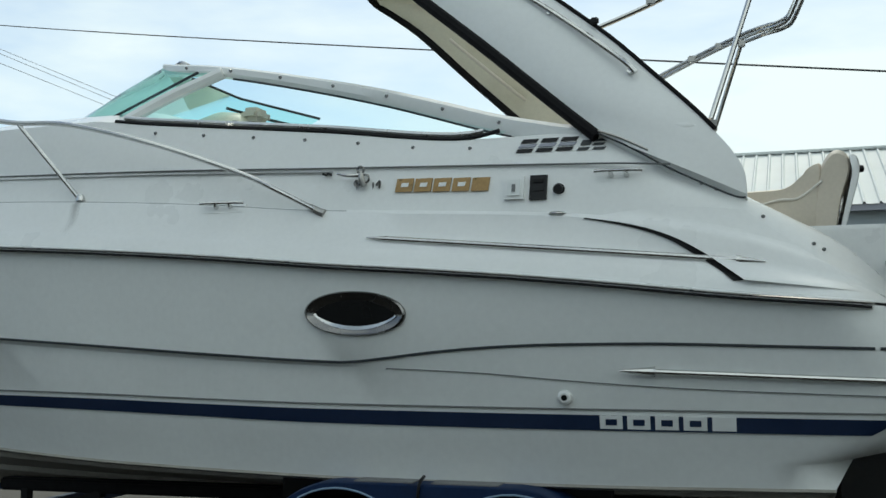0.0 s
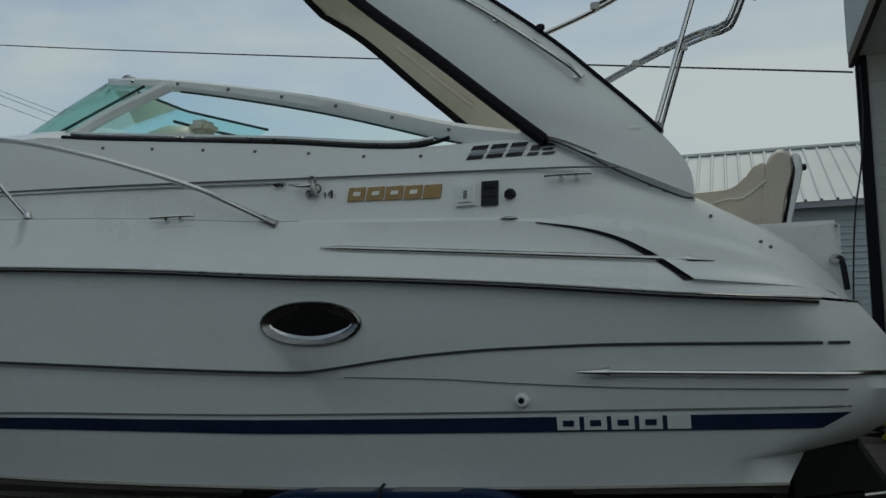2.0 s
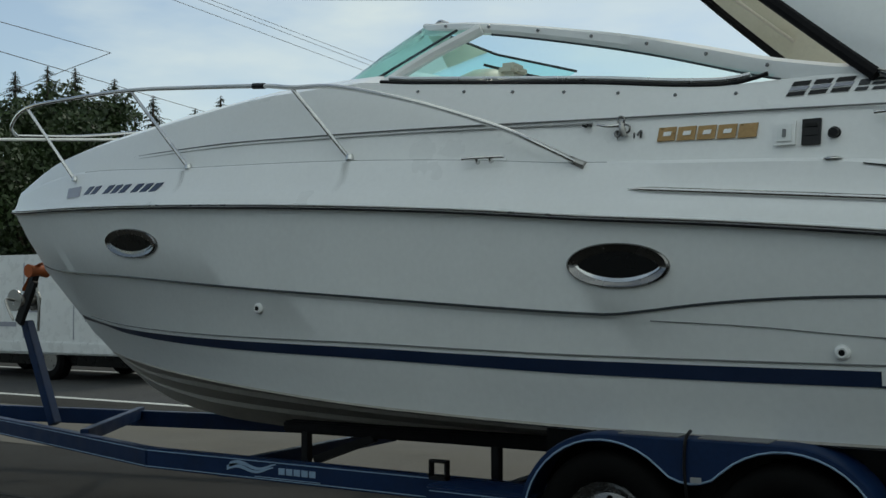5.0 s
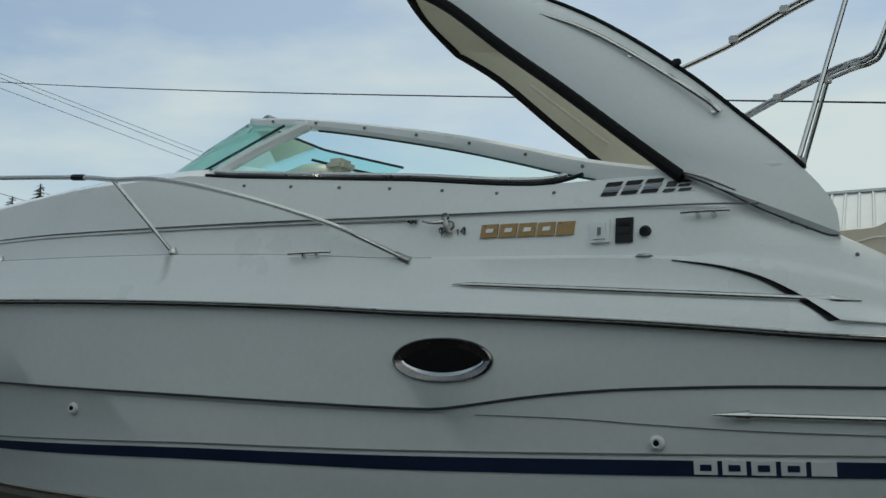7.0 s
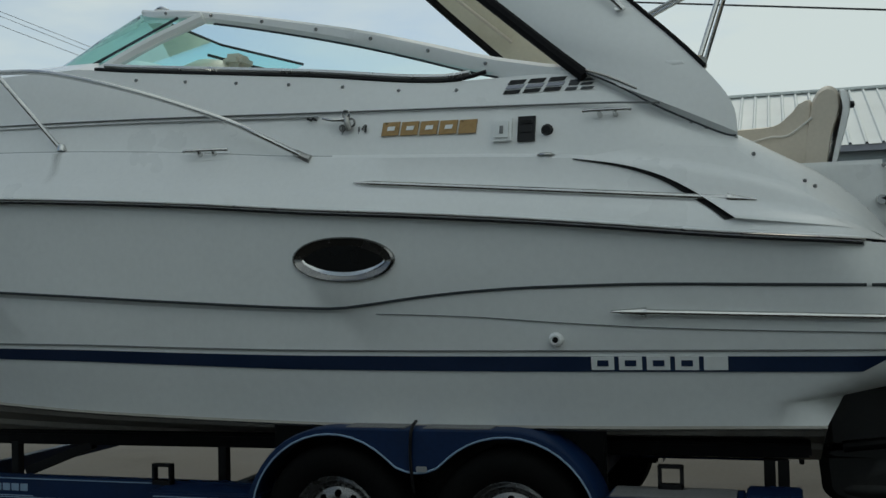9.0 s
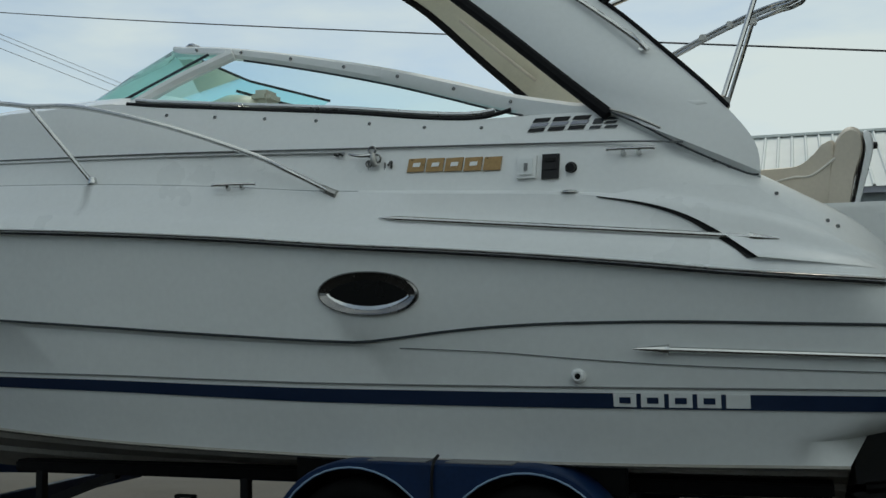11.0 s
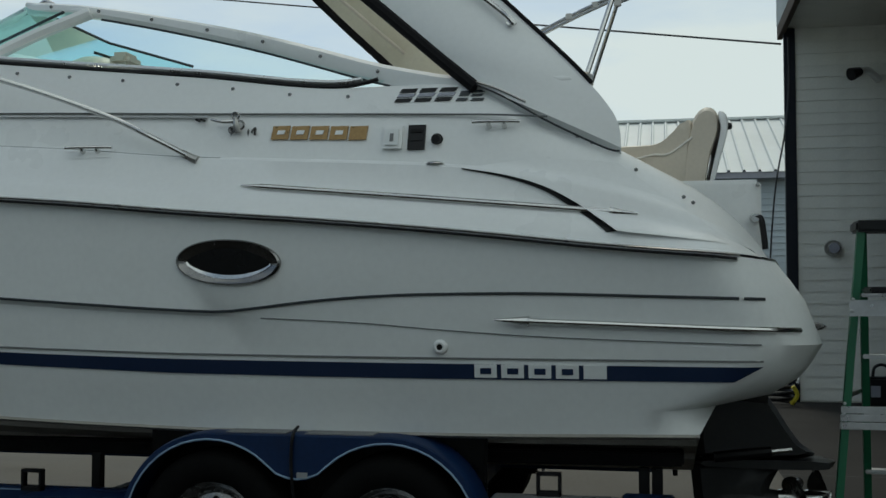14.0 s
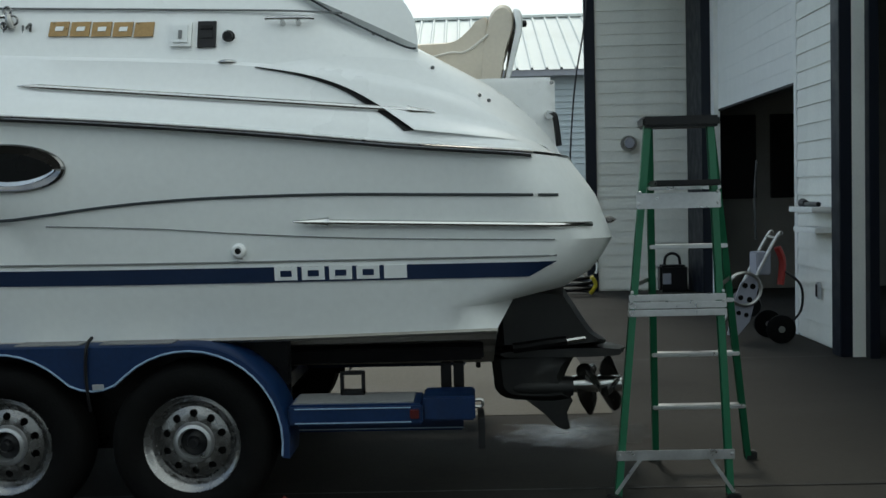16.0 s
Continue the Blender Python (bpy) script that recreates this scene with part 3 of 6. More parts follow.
for x0, x1, z0, z1 in ((-0.90, -0.85, 2.315, 2.330), (-0.885, -0.84, 2.340, 2.366), (-0.83, -0.775, 2.315, 2.328), (-0.83, -0.78, 2.338, 2.350), (-0.825, -0.765, 2.358, 2.370)):
    part("model_mark", flat_mark(x0, x1, z0, z1, 0.01), LINE, boat)
# registration mark as plain bars
for x0, n in ((-6.10, 2), (-5.80, 3), (-5.42, 3)):
    for k in range(n):
        xa = x0 + k * 0.112
        lift = -0.05 * (xa + 6.1)
        part("registration_bar", flat_mark(xa, xa + 0.078, 2.142 + lift, 2.200 + lift, 0.035, 0.003), NAVY, boat)
part("registration_sticker", flat_mark(-6.37, -6.15, 2.135, 2.215, -0.06), GREY_MARK, boat, "small faded grey sticker")


# ---- portholes ----
def eye_outline(n, a, b, sharp):
    pts = []
    for k in range(n):
        t = 2 * math.pi * k / n
        c, s = math.cos(t), math.sin(t)
        pts.append((a * math.copysign(abs(c) ** sharp, c), b * math.copysign(abs(s) ** (1.0 + (1 - sharp) * 0.2), s)))
    return pts


def porthole(xc, zc, a, b, tilt, lip=None):
    def place(u, v, o):
        x = xc + u * math.cos(tilt) - v * math.sin(tilt)
        z = zc + u * math.sin(tilt) + v * math.cos(tilt)
        return side_point(x, z, o)
    n = 40
    outer, lens = eye_outline(n, a, b, 0.92), []
    for k in range(n):
        t = 2 * math.pi * k / n
        lens.append((0.81 * a * math.cos(t), -0.03 * b + 0.64 * b * math.copysign(abs(math.sin(t)) ** 1.6, math.sin(t))))
    rows = [[place(u, v, -0.01) for u, v in outer], [place(u * 0.99, v * 0.99, 0.014) for u, v in outer], [place(u * 0.95, v * 0.93, 0.022) for u, v in outer],
            [place(u * 0.5 + p * 0.55, v * 0.5 + q * 0.55, 0.016) for (u, v), (p, q) in zip(outer, lens)], [place(p, q, 0.004) for p, q in lens]]
    # frame metal is darkened to carry reflections of the dark yard
    ring = part("porthole_frame", grid_mesh(rows, closed_v=True), GUNMETAL, boat, "polished eye-shaped porthole frame, darkened for what it reflects")
    bm = bmesh.new()
    bm.faces.new([bm.verts.new(place(p, q, 0.0045)) for p, q in lens])
    part("porthole_pane", bm, DARK, ring, "black glass pane")
    # separate crescent puts the lip's sky highlight into its metal colour
    low = [(p, q) for p, q in lens if q < 0.02 * b]
    low.sort()
    rows = [[place(p * 1.01, q * 1.04 - 0.004, 0.010) for p, q in low], [place(p * 0.97, q * 0.80 - 0.002, 0.0055) for p, q in low]]
    part("lower_lip", grid_mesh(rows), lip or STEEL, ring, "lower inner lip, its metal chosen for the sky highlight on it")


porthole(-1.893, 1.567, 0.252, 0.104, radians(-1.5))
porthole(-5.40, 1.776, 0.345, 0.095, radians(-3), GUNMETAL)

# ---- steel spears on the sides ----
def spear(x0, z0, x1, z1, tip_left, tip_right, parent=boat):
    a, b = side_point(x0, z0, 0.016), side_point(x1, z1, 0.016)
    mid = [side_point(x0 + (x1 - x0) * k / 8, z0 + (z1 - z0) * k / 8, 0.016) for k in range(9)]
    bar_part = part("steel_spear", tube(mid, 0.013, 10, smooth_n=2), STEEL, parent, "polished steel side moulding with a pointed tip")
    d = (b - a).normalized()
    if tip_right:
        part("tip", tube([b, b + d * 0.05, b + d * 0.12], (0.022, 0.003), 10), STEEL, bar_part)
    if tip_left:
        part("tip", tube([a, a - d * 0.07, a - d * 0.15], (0.024, 0.003), 10), STEEL, bar_part)


spear(-1.77, 1.916, -0.19, 1.778, False, True)
fore_end = side_point(-1.77, 1.916, 0.016)
part("spear_end", tube([fore_end, fore_end + Vector((-0.05, 0.002, 0.004)), fore_end + Vector((-0.10, 0.006, 0.008))], (0.013, 0.002), 10), STEEL, boat)
spear(-0.53, 1.307, 0.60, 1.268, True, False)
# black air-intake swoosh over the quarter
top = [(-0.845, 1.986), (-0.646, 1.950), (-0.477, 1.896), (-0.336, 1.820), (-0.222, 1.738), (-0.156, 1.688)]
bot = [(-0.845, 1.981), (-0.64, 1.936), (-0.477, 1.876), (-0.355, 1.800), (-0.26, 1.735), (-0.20, 1.684)]
rows = []
for pts, o in ((top, 0.003), (bot, 0.003)):
    path = smooth_path([Vector((x, 0, z)) for x, z in pts], 5)
    rows.append([side_point(p.x, p.z, 0.005) for p in path])
part("intake_recess", grid_mesh(rows), BLACK, deck, "black curved air-intake slot")
front = smooth_path([Vector((x, 0, z)) for x, z in top], 5)
rows = []
for k, p in enumerate(front):
    u = k / (len(front) - 1)
    end = Vector((-0.16 + 0.50 * u, 0, 2.005 - 0.375 * u))
    swell = 0.030 * min(1.0, 0.15 + 1.6 * u)
    row = [side_point(p.x, p.z, -0.004)]
    for g in np.linspace(0, 1, 9):
        q = p.lerp(end, g)
        row.append(side_point(q.x, q.z + 0.03 * math.sin(math.pi * g) * (1 - u), swell * (1 - g) ** 1.4 + 0.0015))
    rows.append(row)
part("quarter_panel", grid_mesh(rows), DECK, deck, "raised moulded quarter panel behind the intake")

# through-hull fittings
for x, z in ((-0.924, 1.192), (-4.128, 1.361)):
    p = side_point(x, z)
    f = part("drain_fitting", lathe([(0.0, -0.022), (0.014, -0.022), (0.020, -0.024), (0.030, -0.016), (0.034, 0.004)], p, 20), DECK, boat, "round white through-hull drain")
    part("drain_hole", lathe([(0.0, -0.0245), (0.013, -0.0245), (0.013, -0.02)], p, 16), DARK, f)


# ---- deck fittings ----
def snap(x, z, parent, out=0.0, y=None):
    p = Vector((x, y, z)) if y is not None else side_point(x, z, out)
    part("snap", lathe([(0.0, -0.009), (0.007, -0.008), (0.0095, -0.002), (0.0095, 0.004)], p, 10), GUNMETAL, parent)


for x in (-3.16, -2.87, -2.58, -2.29, -2.0, -1.71, -1.42):
    snap(x, sill_z(x) - 0.045, deck)
for x, z in ((-0.342, 2.135), (-0.278, 2.106), (-0.08, 1.972), (0.124, 1.845), (0.164, 1.82)):
    snap(x, z, deck)


def cleat(x, z, w, lift=0.0):
    a = side_point(x - w / 2, z, 0.045)
    b = side_point(x + w / 2, z, 0.045)
    a.z += lift
    b.z += lift
    c = part("cleat", tube([a, a.lerp(b, 0.2) + Vector((0, 0, 0.002)), a.lerp(b, 0.8) + Vector((0, 0, 0.002)), b], 0.008, 8), STEEL, boat, "polished steel mooring cleat")
    for f in (0.34, 0.66):
        p = a.lerp(b, f)
        q = side_point(p.x, z - 0.018, 0.0)
        part("post", tube([p, p.lerp(q, 0.5) + Vector((0, 0, -0.006)), q], (0.009, 0.013), 8), STEEL, c)


cleat(-0.70, 2.20, 0.215)
cleat(-2.66, 2.125, 0.23)
part("cleat_pocket", flat_mark(-2.77, -2.55, 2.078, 2.124, 0, 0.002), DECK, deck)
# shore-power cover, vent plate, knob, drain
cover = part("power_inlet", flat_mark(-1.222, -1.132, 2.088, 2.196, 0.0, 0.022), DECK, boat, "square white shore-power inlet cover")
part("hinge_lid", flat_mark(-1.208, -1.146, 2.104, 2.180, 0.0, 0.032), GEL, cover)
part("latch_tab", flat_mark(-1.185, -1.169, 2.122, 2.158, 0.0, 0.037), GROOVE, cover)
vent = part("vent_plate", flat_mark(-1.106, -1.026, 2.082, 2.200, 0.0, 0.014), BLACK, boat, "black rectangular vent plate")
part("vent_slot", flat_mark(-1.092, -1.04, 2.164, 2.180, 0.0, 0.019), DARK, vent)
part("vent_slot", flat_mark(-1.092, -1.04, 2.124, 2.152, 0.0, 0.018), RUBBER, vent)
p = side_point(-0.972, 2.129)
part("filler_knob", lathe([(0.0, -0.035), (0.018, -0.034), (0.022, -0.028), (0.022, -0.008), (0.028, -0.004), (0.028, 0.01)], p, 18), BLACK, boat, "round black filler cap")
p = Vector((-0.972, YC - 1.105, shoulder_z(-0.972) + 0.004))
part("oval_drain", lathe([(0.0, 0.006), (0.030, 0.006), (0.040, 0.0), (0.042, -0.004)], p, 20, "z"), STEEL, boat, "flat oval steel filler plate")
# folding shower and latch hardware ahead of the gold mark
p = side_point(-1.93, 2.21)
hw = part("latch_base", box((p.x - 0.045, p.y - 0.006, p.z - 0.050), (p.x + 0.050, p.y + 0.03, p.z - 0.034), 0.004), DULL_STEEL, boat, "steel hatch latch with a lever")
part("latch_body", tube([p + Vector((-0.012, -0.02, 0.045)), p + Vector((-0.008, -0.030, 0.015)), p + Vector((0.004, -0.024, -0.022))], (0.015, 0.017), 10), DULL_STEEL, hw)
for dx, dz, r in ((-0.012, 0.055, 0.017), (0.012, 0.012, 0.020), (-0.030, -0.010, 0.014)):
    part("latch_ring", tube([p + Vector((dx + r * math.cos(a), -0.030, dz + r * math.sin(a))) for a in np.linspace(0, 2 * math.pi, 13)], 0.005, 6, smooth_n=1), GUNMETAL, hw)
part("latch_side", box((p.x - 0.045, p.y - 0.012, p.z - 0.045), (p.x - 0.036, p.y + 0.02, p.z + 0.005), 0.003), GUNMETAL, hw)
part("latch_side", box((p.x + 0.040, p.y - 0.012, p.z - 0.045), (p.x + 0.049, p.y + 0.02, p.z - 0.005), 0.003), GUNMETAL, hw)
part("latch_lever", tube([p + Vector((-0.02, -0.03, 0.03)), p + Vector((-0.08, -0.035, 0.030)), p + Vector((-0.135, -0.03, 0.042))], (0.011, 0.005), 8), STEEL, hw)
part("latch_eye", tube([p + Vector((0.062, -0.01, -0.02)), p + Vector((0.088, -0.03, -0.005)), p + Vector((0.080, -0.015, -0.035))], 0.006, 8), GUNMETAL, hw)
part("latch_stud", tube([p + Vector((-0.21, 0.01, 0.045)), p + Vector((-0.21, -0.03, 0.045))], 0.006, 8), BLACK, hw)
part("latch_stud", tube([p + Vector((-0.185, 0.01, 0.045)), p + Vector((-0.185, -0.03, 0.045))], 0.006, 8), BLACK, hw)

# ---- bow rail ----
RAIL = [(-2.14, 4.79, 2.065), (-2.34, 4.75, 2.17), (-2.55, 4.74, 2.269), (-3.037, 4.73, 2.44), (-3.545, 4.74, 2.572), (-3.887, 4.76, 2.607), (-4.12, 4.78, 2.643), (-4.75, 4.86, 2.71), (-5.38, 4.95, 2.771), (-6.1, 5.10, 2.812), (-6.79, 5.25, 2.828), (-7.4, 5.58, 2.79), (-7.78, YC, 2.78)]


for side in (-1, 1):
    pts = [Vector(p) if side < 0 else Vector((p[0], 2 * YC - p[1], p[2])) for p in RAIL]
    r = part("bow_rail", tube(pts, 0.0135, 10, smooth_n=6), STEEL, boat, "polished steel bow rail")
    for tp, ft in (((-3.887, 4.76, 2.607), (-3.521, 4.816, 2.184)), ((-5.38, 4.95, 2.771), (-4.86, 4.952, 2.231)), ((-6.79, 5.25, 2.828), (-6.33, 5.312, 2.27))):
        a, b = [Vector(q) if side < 0 else Vector((q[0], 2 * YC - q[1], q[2])) for q in (tp, ft)]
        part("stanchion", tube([a, b], 0.0115, 8), STEEL, r)
        part("foot", lathe([(0.0, 0.03), (0.016, 0.028), (0.024, 0.004), (0.024, -0.006)], b, 12, "z"), STEEL, r)
    e = Vector(pts[0])
    part("end_foot", tube([e + Vector((-0.05, 0, 0.026)), e, e + Vector((0.03, 0.0, -0.012))], (0.017, 0.022), 8), DULL_STEEL, r)
c = Vector((-4.10, 4.778, 2.641))
part("rail_coupling", tube([c, c + Vector((-0.09, 0.011, 0.010))], 0.018, 10), BLACK, boat, "black rail coupling sleeve")

# ---- windscreen ----
screen = part("windscreen_frame", tube([(-3.46, YC - 0.83, 2.640), (-3.19, 5.14, 2.780), (-2.905, 5.205, 2.904)], 0.036, 8, flat=0.95), DECK, boat, "white-framed wraparound windscreen")


def top_rail_point(x, side=-1):
    z = curve_of((-3.45, 3.055), (-2.9, 2.945), (-2.55, 2.868), (-2.21, 2.786), (-1.9, 2.703), (-1.62, 2.618), (-1.31, 2.52), (-0.95, 2.43))(x) - 0.028
    half = curve_of((-3.45, 0.44), (-3.2, 0.58), (-2.9, 0.68), (-2.2, 0.76), (-1.3, 0.86), (-0.95, 0.93))(x)
    p = Vector((x, YC - half, z))
    return p if side < 0 else far(p)


for side in (-1, 1):
    if side > 0:
        part("top_rail", tube([top_rail_point(x, side) for x in np.linspace(-3.43, -1.0, 24)], 0.010, 8, smooth_n=1), LINE, screen, "thin far-side windscreen rail")
    else:
        rows = []
        for x in np.linspace(-3.43, -0.86, 40):
            p = top_rail_point(x, side)
            w = 0.030 + 0.018 * min(1, max(0, (x + 2.9) / 1.4))
            o = Vector((0, side, 0.0))
            rows.append([p + o * 0.012 + Vector((0, 0, -w)), p + o * 0.026 + Vector((0, 0, -w * 0.4)), p + o * 0.022 + Vector((0, 0, w * 0.6)), p + Vector((0, 0, w)),
                         p - o * 0.05 + Vector((0, 0, w * 0.8)), p - o * 0.05 + Vector((0, 0, -w)), p + o * 0.012 + Vector((0, 0, -w))])
        part("top_rail", grid_mesh(rows), DECK, screen, "white windscreen top rail dotted with snaps")
        part("rail_seal", tube([top_rail_point(x, side) + Vector((0, side * 0.010, -0.036 - 0.016 * min(1, max(0, (x + 2.9) / 1.4)))) for x in np.linspace(-2.85, -1.24, 18)], 0.006, 6, smooth_n=1), LINE, screen)
    if side > 0:
        part("post", tube([far((-3.50, YC - 0.80, 2.660)), far((-2.93, 5.24, 2.915))], 0.02, 8, flat=0.6), DECK, screen)
    # side pane
    n = 22
    rows = []
    for k in range(n + 1):
        f = k / n
        lo = Vector((-3.36 + f * 2.08, 0, 0))
        x = lo.x
        base = Vector((x, YC + side * (sill.breadth(x) - 0.03), sill_z(x) + 0.01))
        if side > 0:
            base = far(Vector((x, 2 * YC - base.y, base.z)))
        xt = -2.92 + f * 1.66
        topp = top_rail_point(xt, side) + Vector((0, 0, -0.02))
        rows.append([base, base.lerp(topp, 0.5) + Vector((0, side * 0.01, 0)), topp])
    part("side_pane", grid_mesh(rows), CLEAR, screen, "pale tinted side pane")
    # black seal and white bead under the pane
    place = far if side > 0 else Vector
    part("sill_seal", tube([place(Vector((x, YC - (sill.breadth(x) - 0.004), sill_z(x) + 0.006 + 0.038 * max(0, (x + 1.52) / 0.26) ** 2))) for x in np.linspace(-3.42, -1.28, 40)], 0.0105, 8, smooth_n=1), BLACK, screen, "black rubber sill seal")
    part("sill_bead", tube([place(Vector((x, YC - (sill.breadth(x) - 0.006), sill_z(x) + 0.027 + 0.034 * max(0, (x + 1.52) / 0.26) ** 2))) for x in np.linspace(-3.36, -1.36, 30)], 0.014, 8, smooth_n=1), ALU, screen, "pale aluminium sill bead")
for x in (-3.2, -2.86, -2.54, -2.22, -1.91, -1.60, -1.30):
    q = top_rail_point(x)
    snap(q.x, q.z + 0.004, screen, y=q.y - 0.026)
# front pane: wraps from post to post
rows = []
for k in range(25):
    f = -1 + 2 * k / 24
    w = 1 - abs(f) ** 2.2
    base = Vector((-3.50 - 0.78 * w, YC + f * 0.80, 2.655 + 0.135 * w))
    g = max(0.0, (abs(f) - 0.66) / 0.34)
    topp = Vector((-3.44 + 0.48 * g, YC + f * 0.69, 3.045 - 0.125 * g))
    rows.append([base, base.lerp(topp, 0.5) + Vector((-0.012, 0, 0.008)), topp])
part("front_pane", grid_mesh(rows), GLASS, screen, "aqua tinted front pane")
part("front_rail", tube([r[2] for r in rows[:10]], 0.017, 8, smooth_n=1), DECK, screen)
part("front_rail", tube([r[2] for r in rows[9:]], 0.009, 8, smooth_n=1), LINE, screen, "thin dark far edge of the windscreen")
part("base_seal", tube([r[0] for r in rows], 0.009, 8, smooth_n=1), DULL_STEEL, screen)
for k in (1,):
    part("mullion", tube([rows[k][0] + Vector((-0.01, 0, 0)), rows[k][2] + Vector((-0.01, 0, 0))], 0.008, 6), LINE, screen)
part("rail_clip", tube([(-3.36, 5.45, 3.03), (-3.30, 5.42, 3.045), (-3.24, 5.40, 3.02)], 0.012, 8), STEEL, screen)

# helm behind the screen
helm = part("helm_binnacle", lathe([(0.0, 0.17), (0.10, 0.16), (0.20, 0.11), (0.26, 0.03), (0.27, -0.05)], (-3.50, YC + 0.42, 2.77), 24, "z"), CREAM, boat, "cream moulded helm binnacle")
part("wheel_rim", tube([Vector((-3.06 + 0.10 * math.sin(a), YC + 0.42 + 0.18 * math.cos(a), 2.60 + 0.12 * math.sin(a))) for a in np.linspace(0, 2 * math.pi, 25)], 0.014, 8, smooth_n=1), BLACK, helm)
part("instrument_hood", box((-3.36, YC + 0.30, 2.86), (-3.22, YC + 0.50, 2.95), 0.03), VINYL, helm)
part("compass", lathe([(0.0, 0.10), (0.04, 0.09), (0.06, 0.05), (0.065, 0.0)], (-3.28, YC + 0.1, 2.72), 16, "z"), BLACK, helm)

# ---- radar arch ----
FRONT = [(-0.80, 4.94, 2.385), (-0.96, 4.98, 2.522), (-1.1, 5.01, 2.645), (-1.4, 5.09, 2.91), (-1.73, 5.18, 3.19), (-2.08, 5.27, 3.50), (-2.36, 5.34, 3.685)]
REAR = [(-0.145, 4.905, 2.075), (-0.17, 4.925, 2.22), (-0.32, 4.96, 2.42), (-0.56, 5.03, 2.67), (-0.84, 5.10, 2.94), (-1.30, 5.21, 3.30), (-1.92, 5.33, 3.655)]
fr, re = smooth_path(FRONT, 5), smooth_path(REAR, 5)
sections = []
for a, b in zip(fr, re):
    sections.append((a, b))
over = []
for k in range(1, 12):
    f = k / 12
    lift = math.sin(math.pi * f)
    y = 5.345 + (2 * YC - 2 * 5.345) * f
    d = 1.15 * f
    over.append((Vector((-2.36 - 0.06 * lift - 0.12 * d, y, 3.685 + 0.04 * lift - 0.04 * d)), Vector((-1.93 - 0.05 * lift - 0.12 * d, y, 3.66 + 0.04 * lift - 0.04 * d))))
mirror = [(far(a), far(b)) for a, b in sections[::-1]]
sections = sections + over + mirror
rows_out, rows_in = [], []
for a, b in sections:
    d = (b - a)
    out_dir = Vector((0, (a.y + b.y) / 2 - YC, 0.7 * max(0, (a.z + b.z) / 2 - 3.2) + 0.001))
    out_dir = (out_dir - d.normalized() * out_dir.dot(d.normalized())).normalized()
    ro, ri = [], []
    for k in range(9):
        f = k / 8
        p = a + d * f
        belly = 0.035 * math.sin(math.pi * f)
        ro.append(p + out_dir * belly)
        ri.append(p - out_dir * (0.02 + 0.05 * math.sin(math.pi * min(1, f * 1.0))))
    rows_out.append(ro)
    rows_in.append(ri)
arch = part("radar_arch", weld(grid_mesh(rows_out)), DECK, boat, "white moulded radar arch raked forward over the cockpit")
part("arch_liner", weld(grid_mesh(rows_in)), CREAM, arch, "cream underside of the arch")
part("arch_rear_edge", grid_mesh([[r[-1] for r in rows_out], [r[-1] for r in rows_in]]), DECK, arch)
part("arch_base", grid_mesh([rows_out[0], rows_in[0]]), DECK, arch)
skirt = [[p + Vector((0, dy, dz)) for p in rows_out[0]] for dy, dz in ((0.002, 0.004), (0.05, -0.03), (0.07, -0.15))]
part("arch_skirt", grid_mesh(skirt), DECK, arch)
part("canvas_track", tube([s[0] + Vector((-0.008, 0, -0.008)) for s in sections], 0.030, 8, smooth_n=1), CANVAS, arch, "black canvas track along the arch's front edge")
part("rear_track", tube([s[1] + Vector((0.006, 0, 0.006)) for s in sections[9:-9]], 0.011, 6, smooth_n=1), CANVAS, arch, "black canvas edge along the arch's rear")
part("base_seam", tube([Vector(p) + Vector((0, -0.02, -0.012)) for p in ((-0.80, 4.945, 2.40), (-0.66, 4.935, 2.33), (-0.47, 4.915, 2.215), (-0.22, 4.90, 2.088), (-0.15, 4.90, 2.07))], 0.005, 6), LINE, arch)
part("hinge_strap", tube([(-0.80, 4.925, 2.40), (-0.70, 4.915, 2.362), (-0.57, 4.90, 2.295)], 0.006, 6), DULL_STEEL, arch)
# grab rail on the arch
g = part("grab_rail", tube([(-1.54, 5.20, 3.345), (-1.30, 5.145, 3.215), (-1.06, 5.095, 3.045), (-0.72, 5.005, 2.765), (-0.63, 4.985, 2.675)], 0.012, 8), STEEL, arch, "steel grab rail on the arch's flank")
for x, y, z in ((-1.50, 5.20, 3.33), (-1.06, 5.095, 3.035), (-0.66, 4.995, 2.69)):
    part("bracket", tube([(x, y, z), (x + 0.005, y + 0.06, z - 0.02)], 0.014, 8), STEEL, g)
for x, z in ((-0.86, 2.62), (-0.46, 2.40)):
    q = Vector((x, 4.89 + (z - 2.08) * 0.26 - 0.036, z))
    dent = lathe([(0.0, -0.004), (0.06, -0.002), (0.095, 0.006), (0.10, 0.014)], (0, 0, 0), 20)
    bmesh.ops.transform(dent, matrix=Matrix.Translation(q) @ Matrix.Diagonal((1, 1, 0.22, 1)), verts=dent.verts)
    part("moulded_recess", dent, DECK, arch)
part("arch_lamp", lathe([(0.0, 0.012), (0.03, 0.012), (0.036, 0.0)], (-2.12, YC + 0.35, 3.55), 16, "z"), VINYL, arch)
part("liner_strap", tube([(-1.55, YC + 0.72, 2.95), (-1.75, YC + 0.62, 3.12), (-2.0, YC + 0.55, 3.34)], 0.012, 6), VINYL, arch)
part("aerial", tube([(-2.26, YC - 0.1, 3.64), (-2.27, YC - 0.1, 4.25)], (0.010, 0.006), 6), DULL_STEEL, arch, "thin whip aerial")
part("rear_clip", box((-0.855, 5.07, 2.95), (-0.815, 5.10, 2.98), 0.006), BLACK, arch)

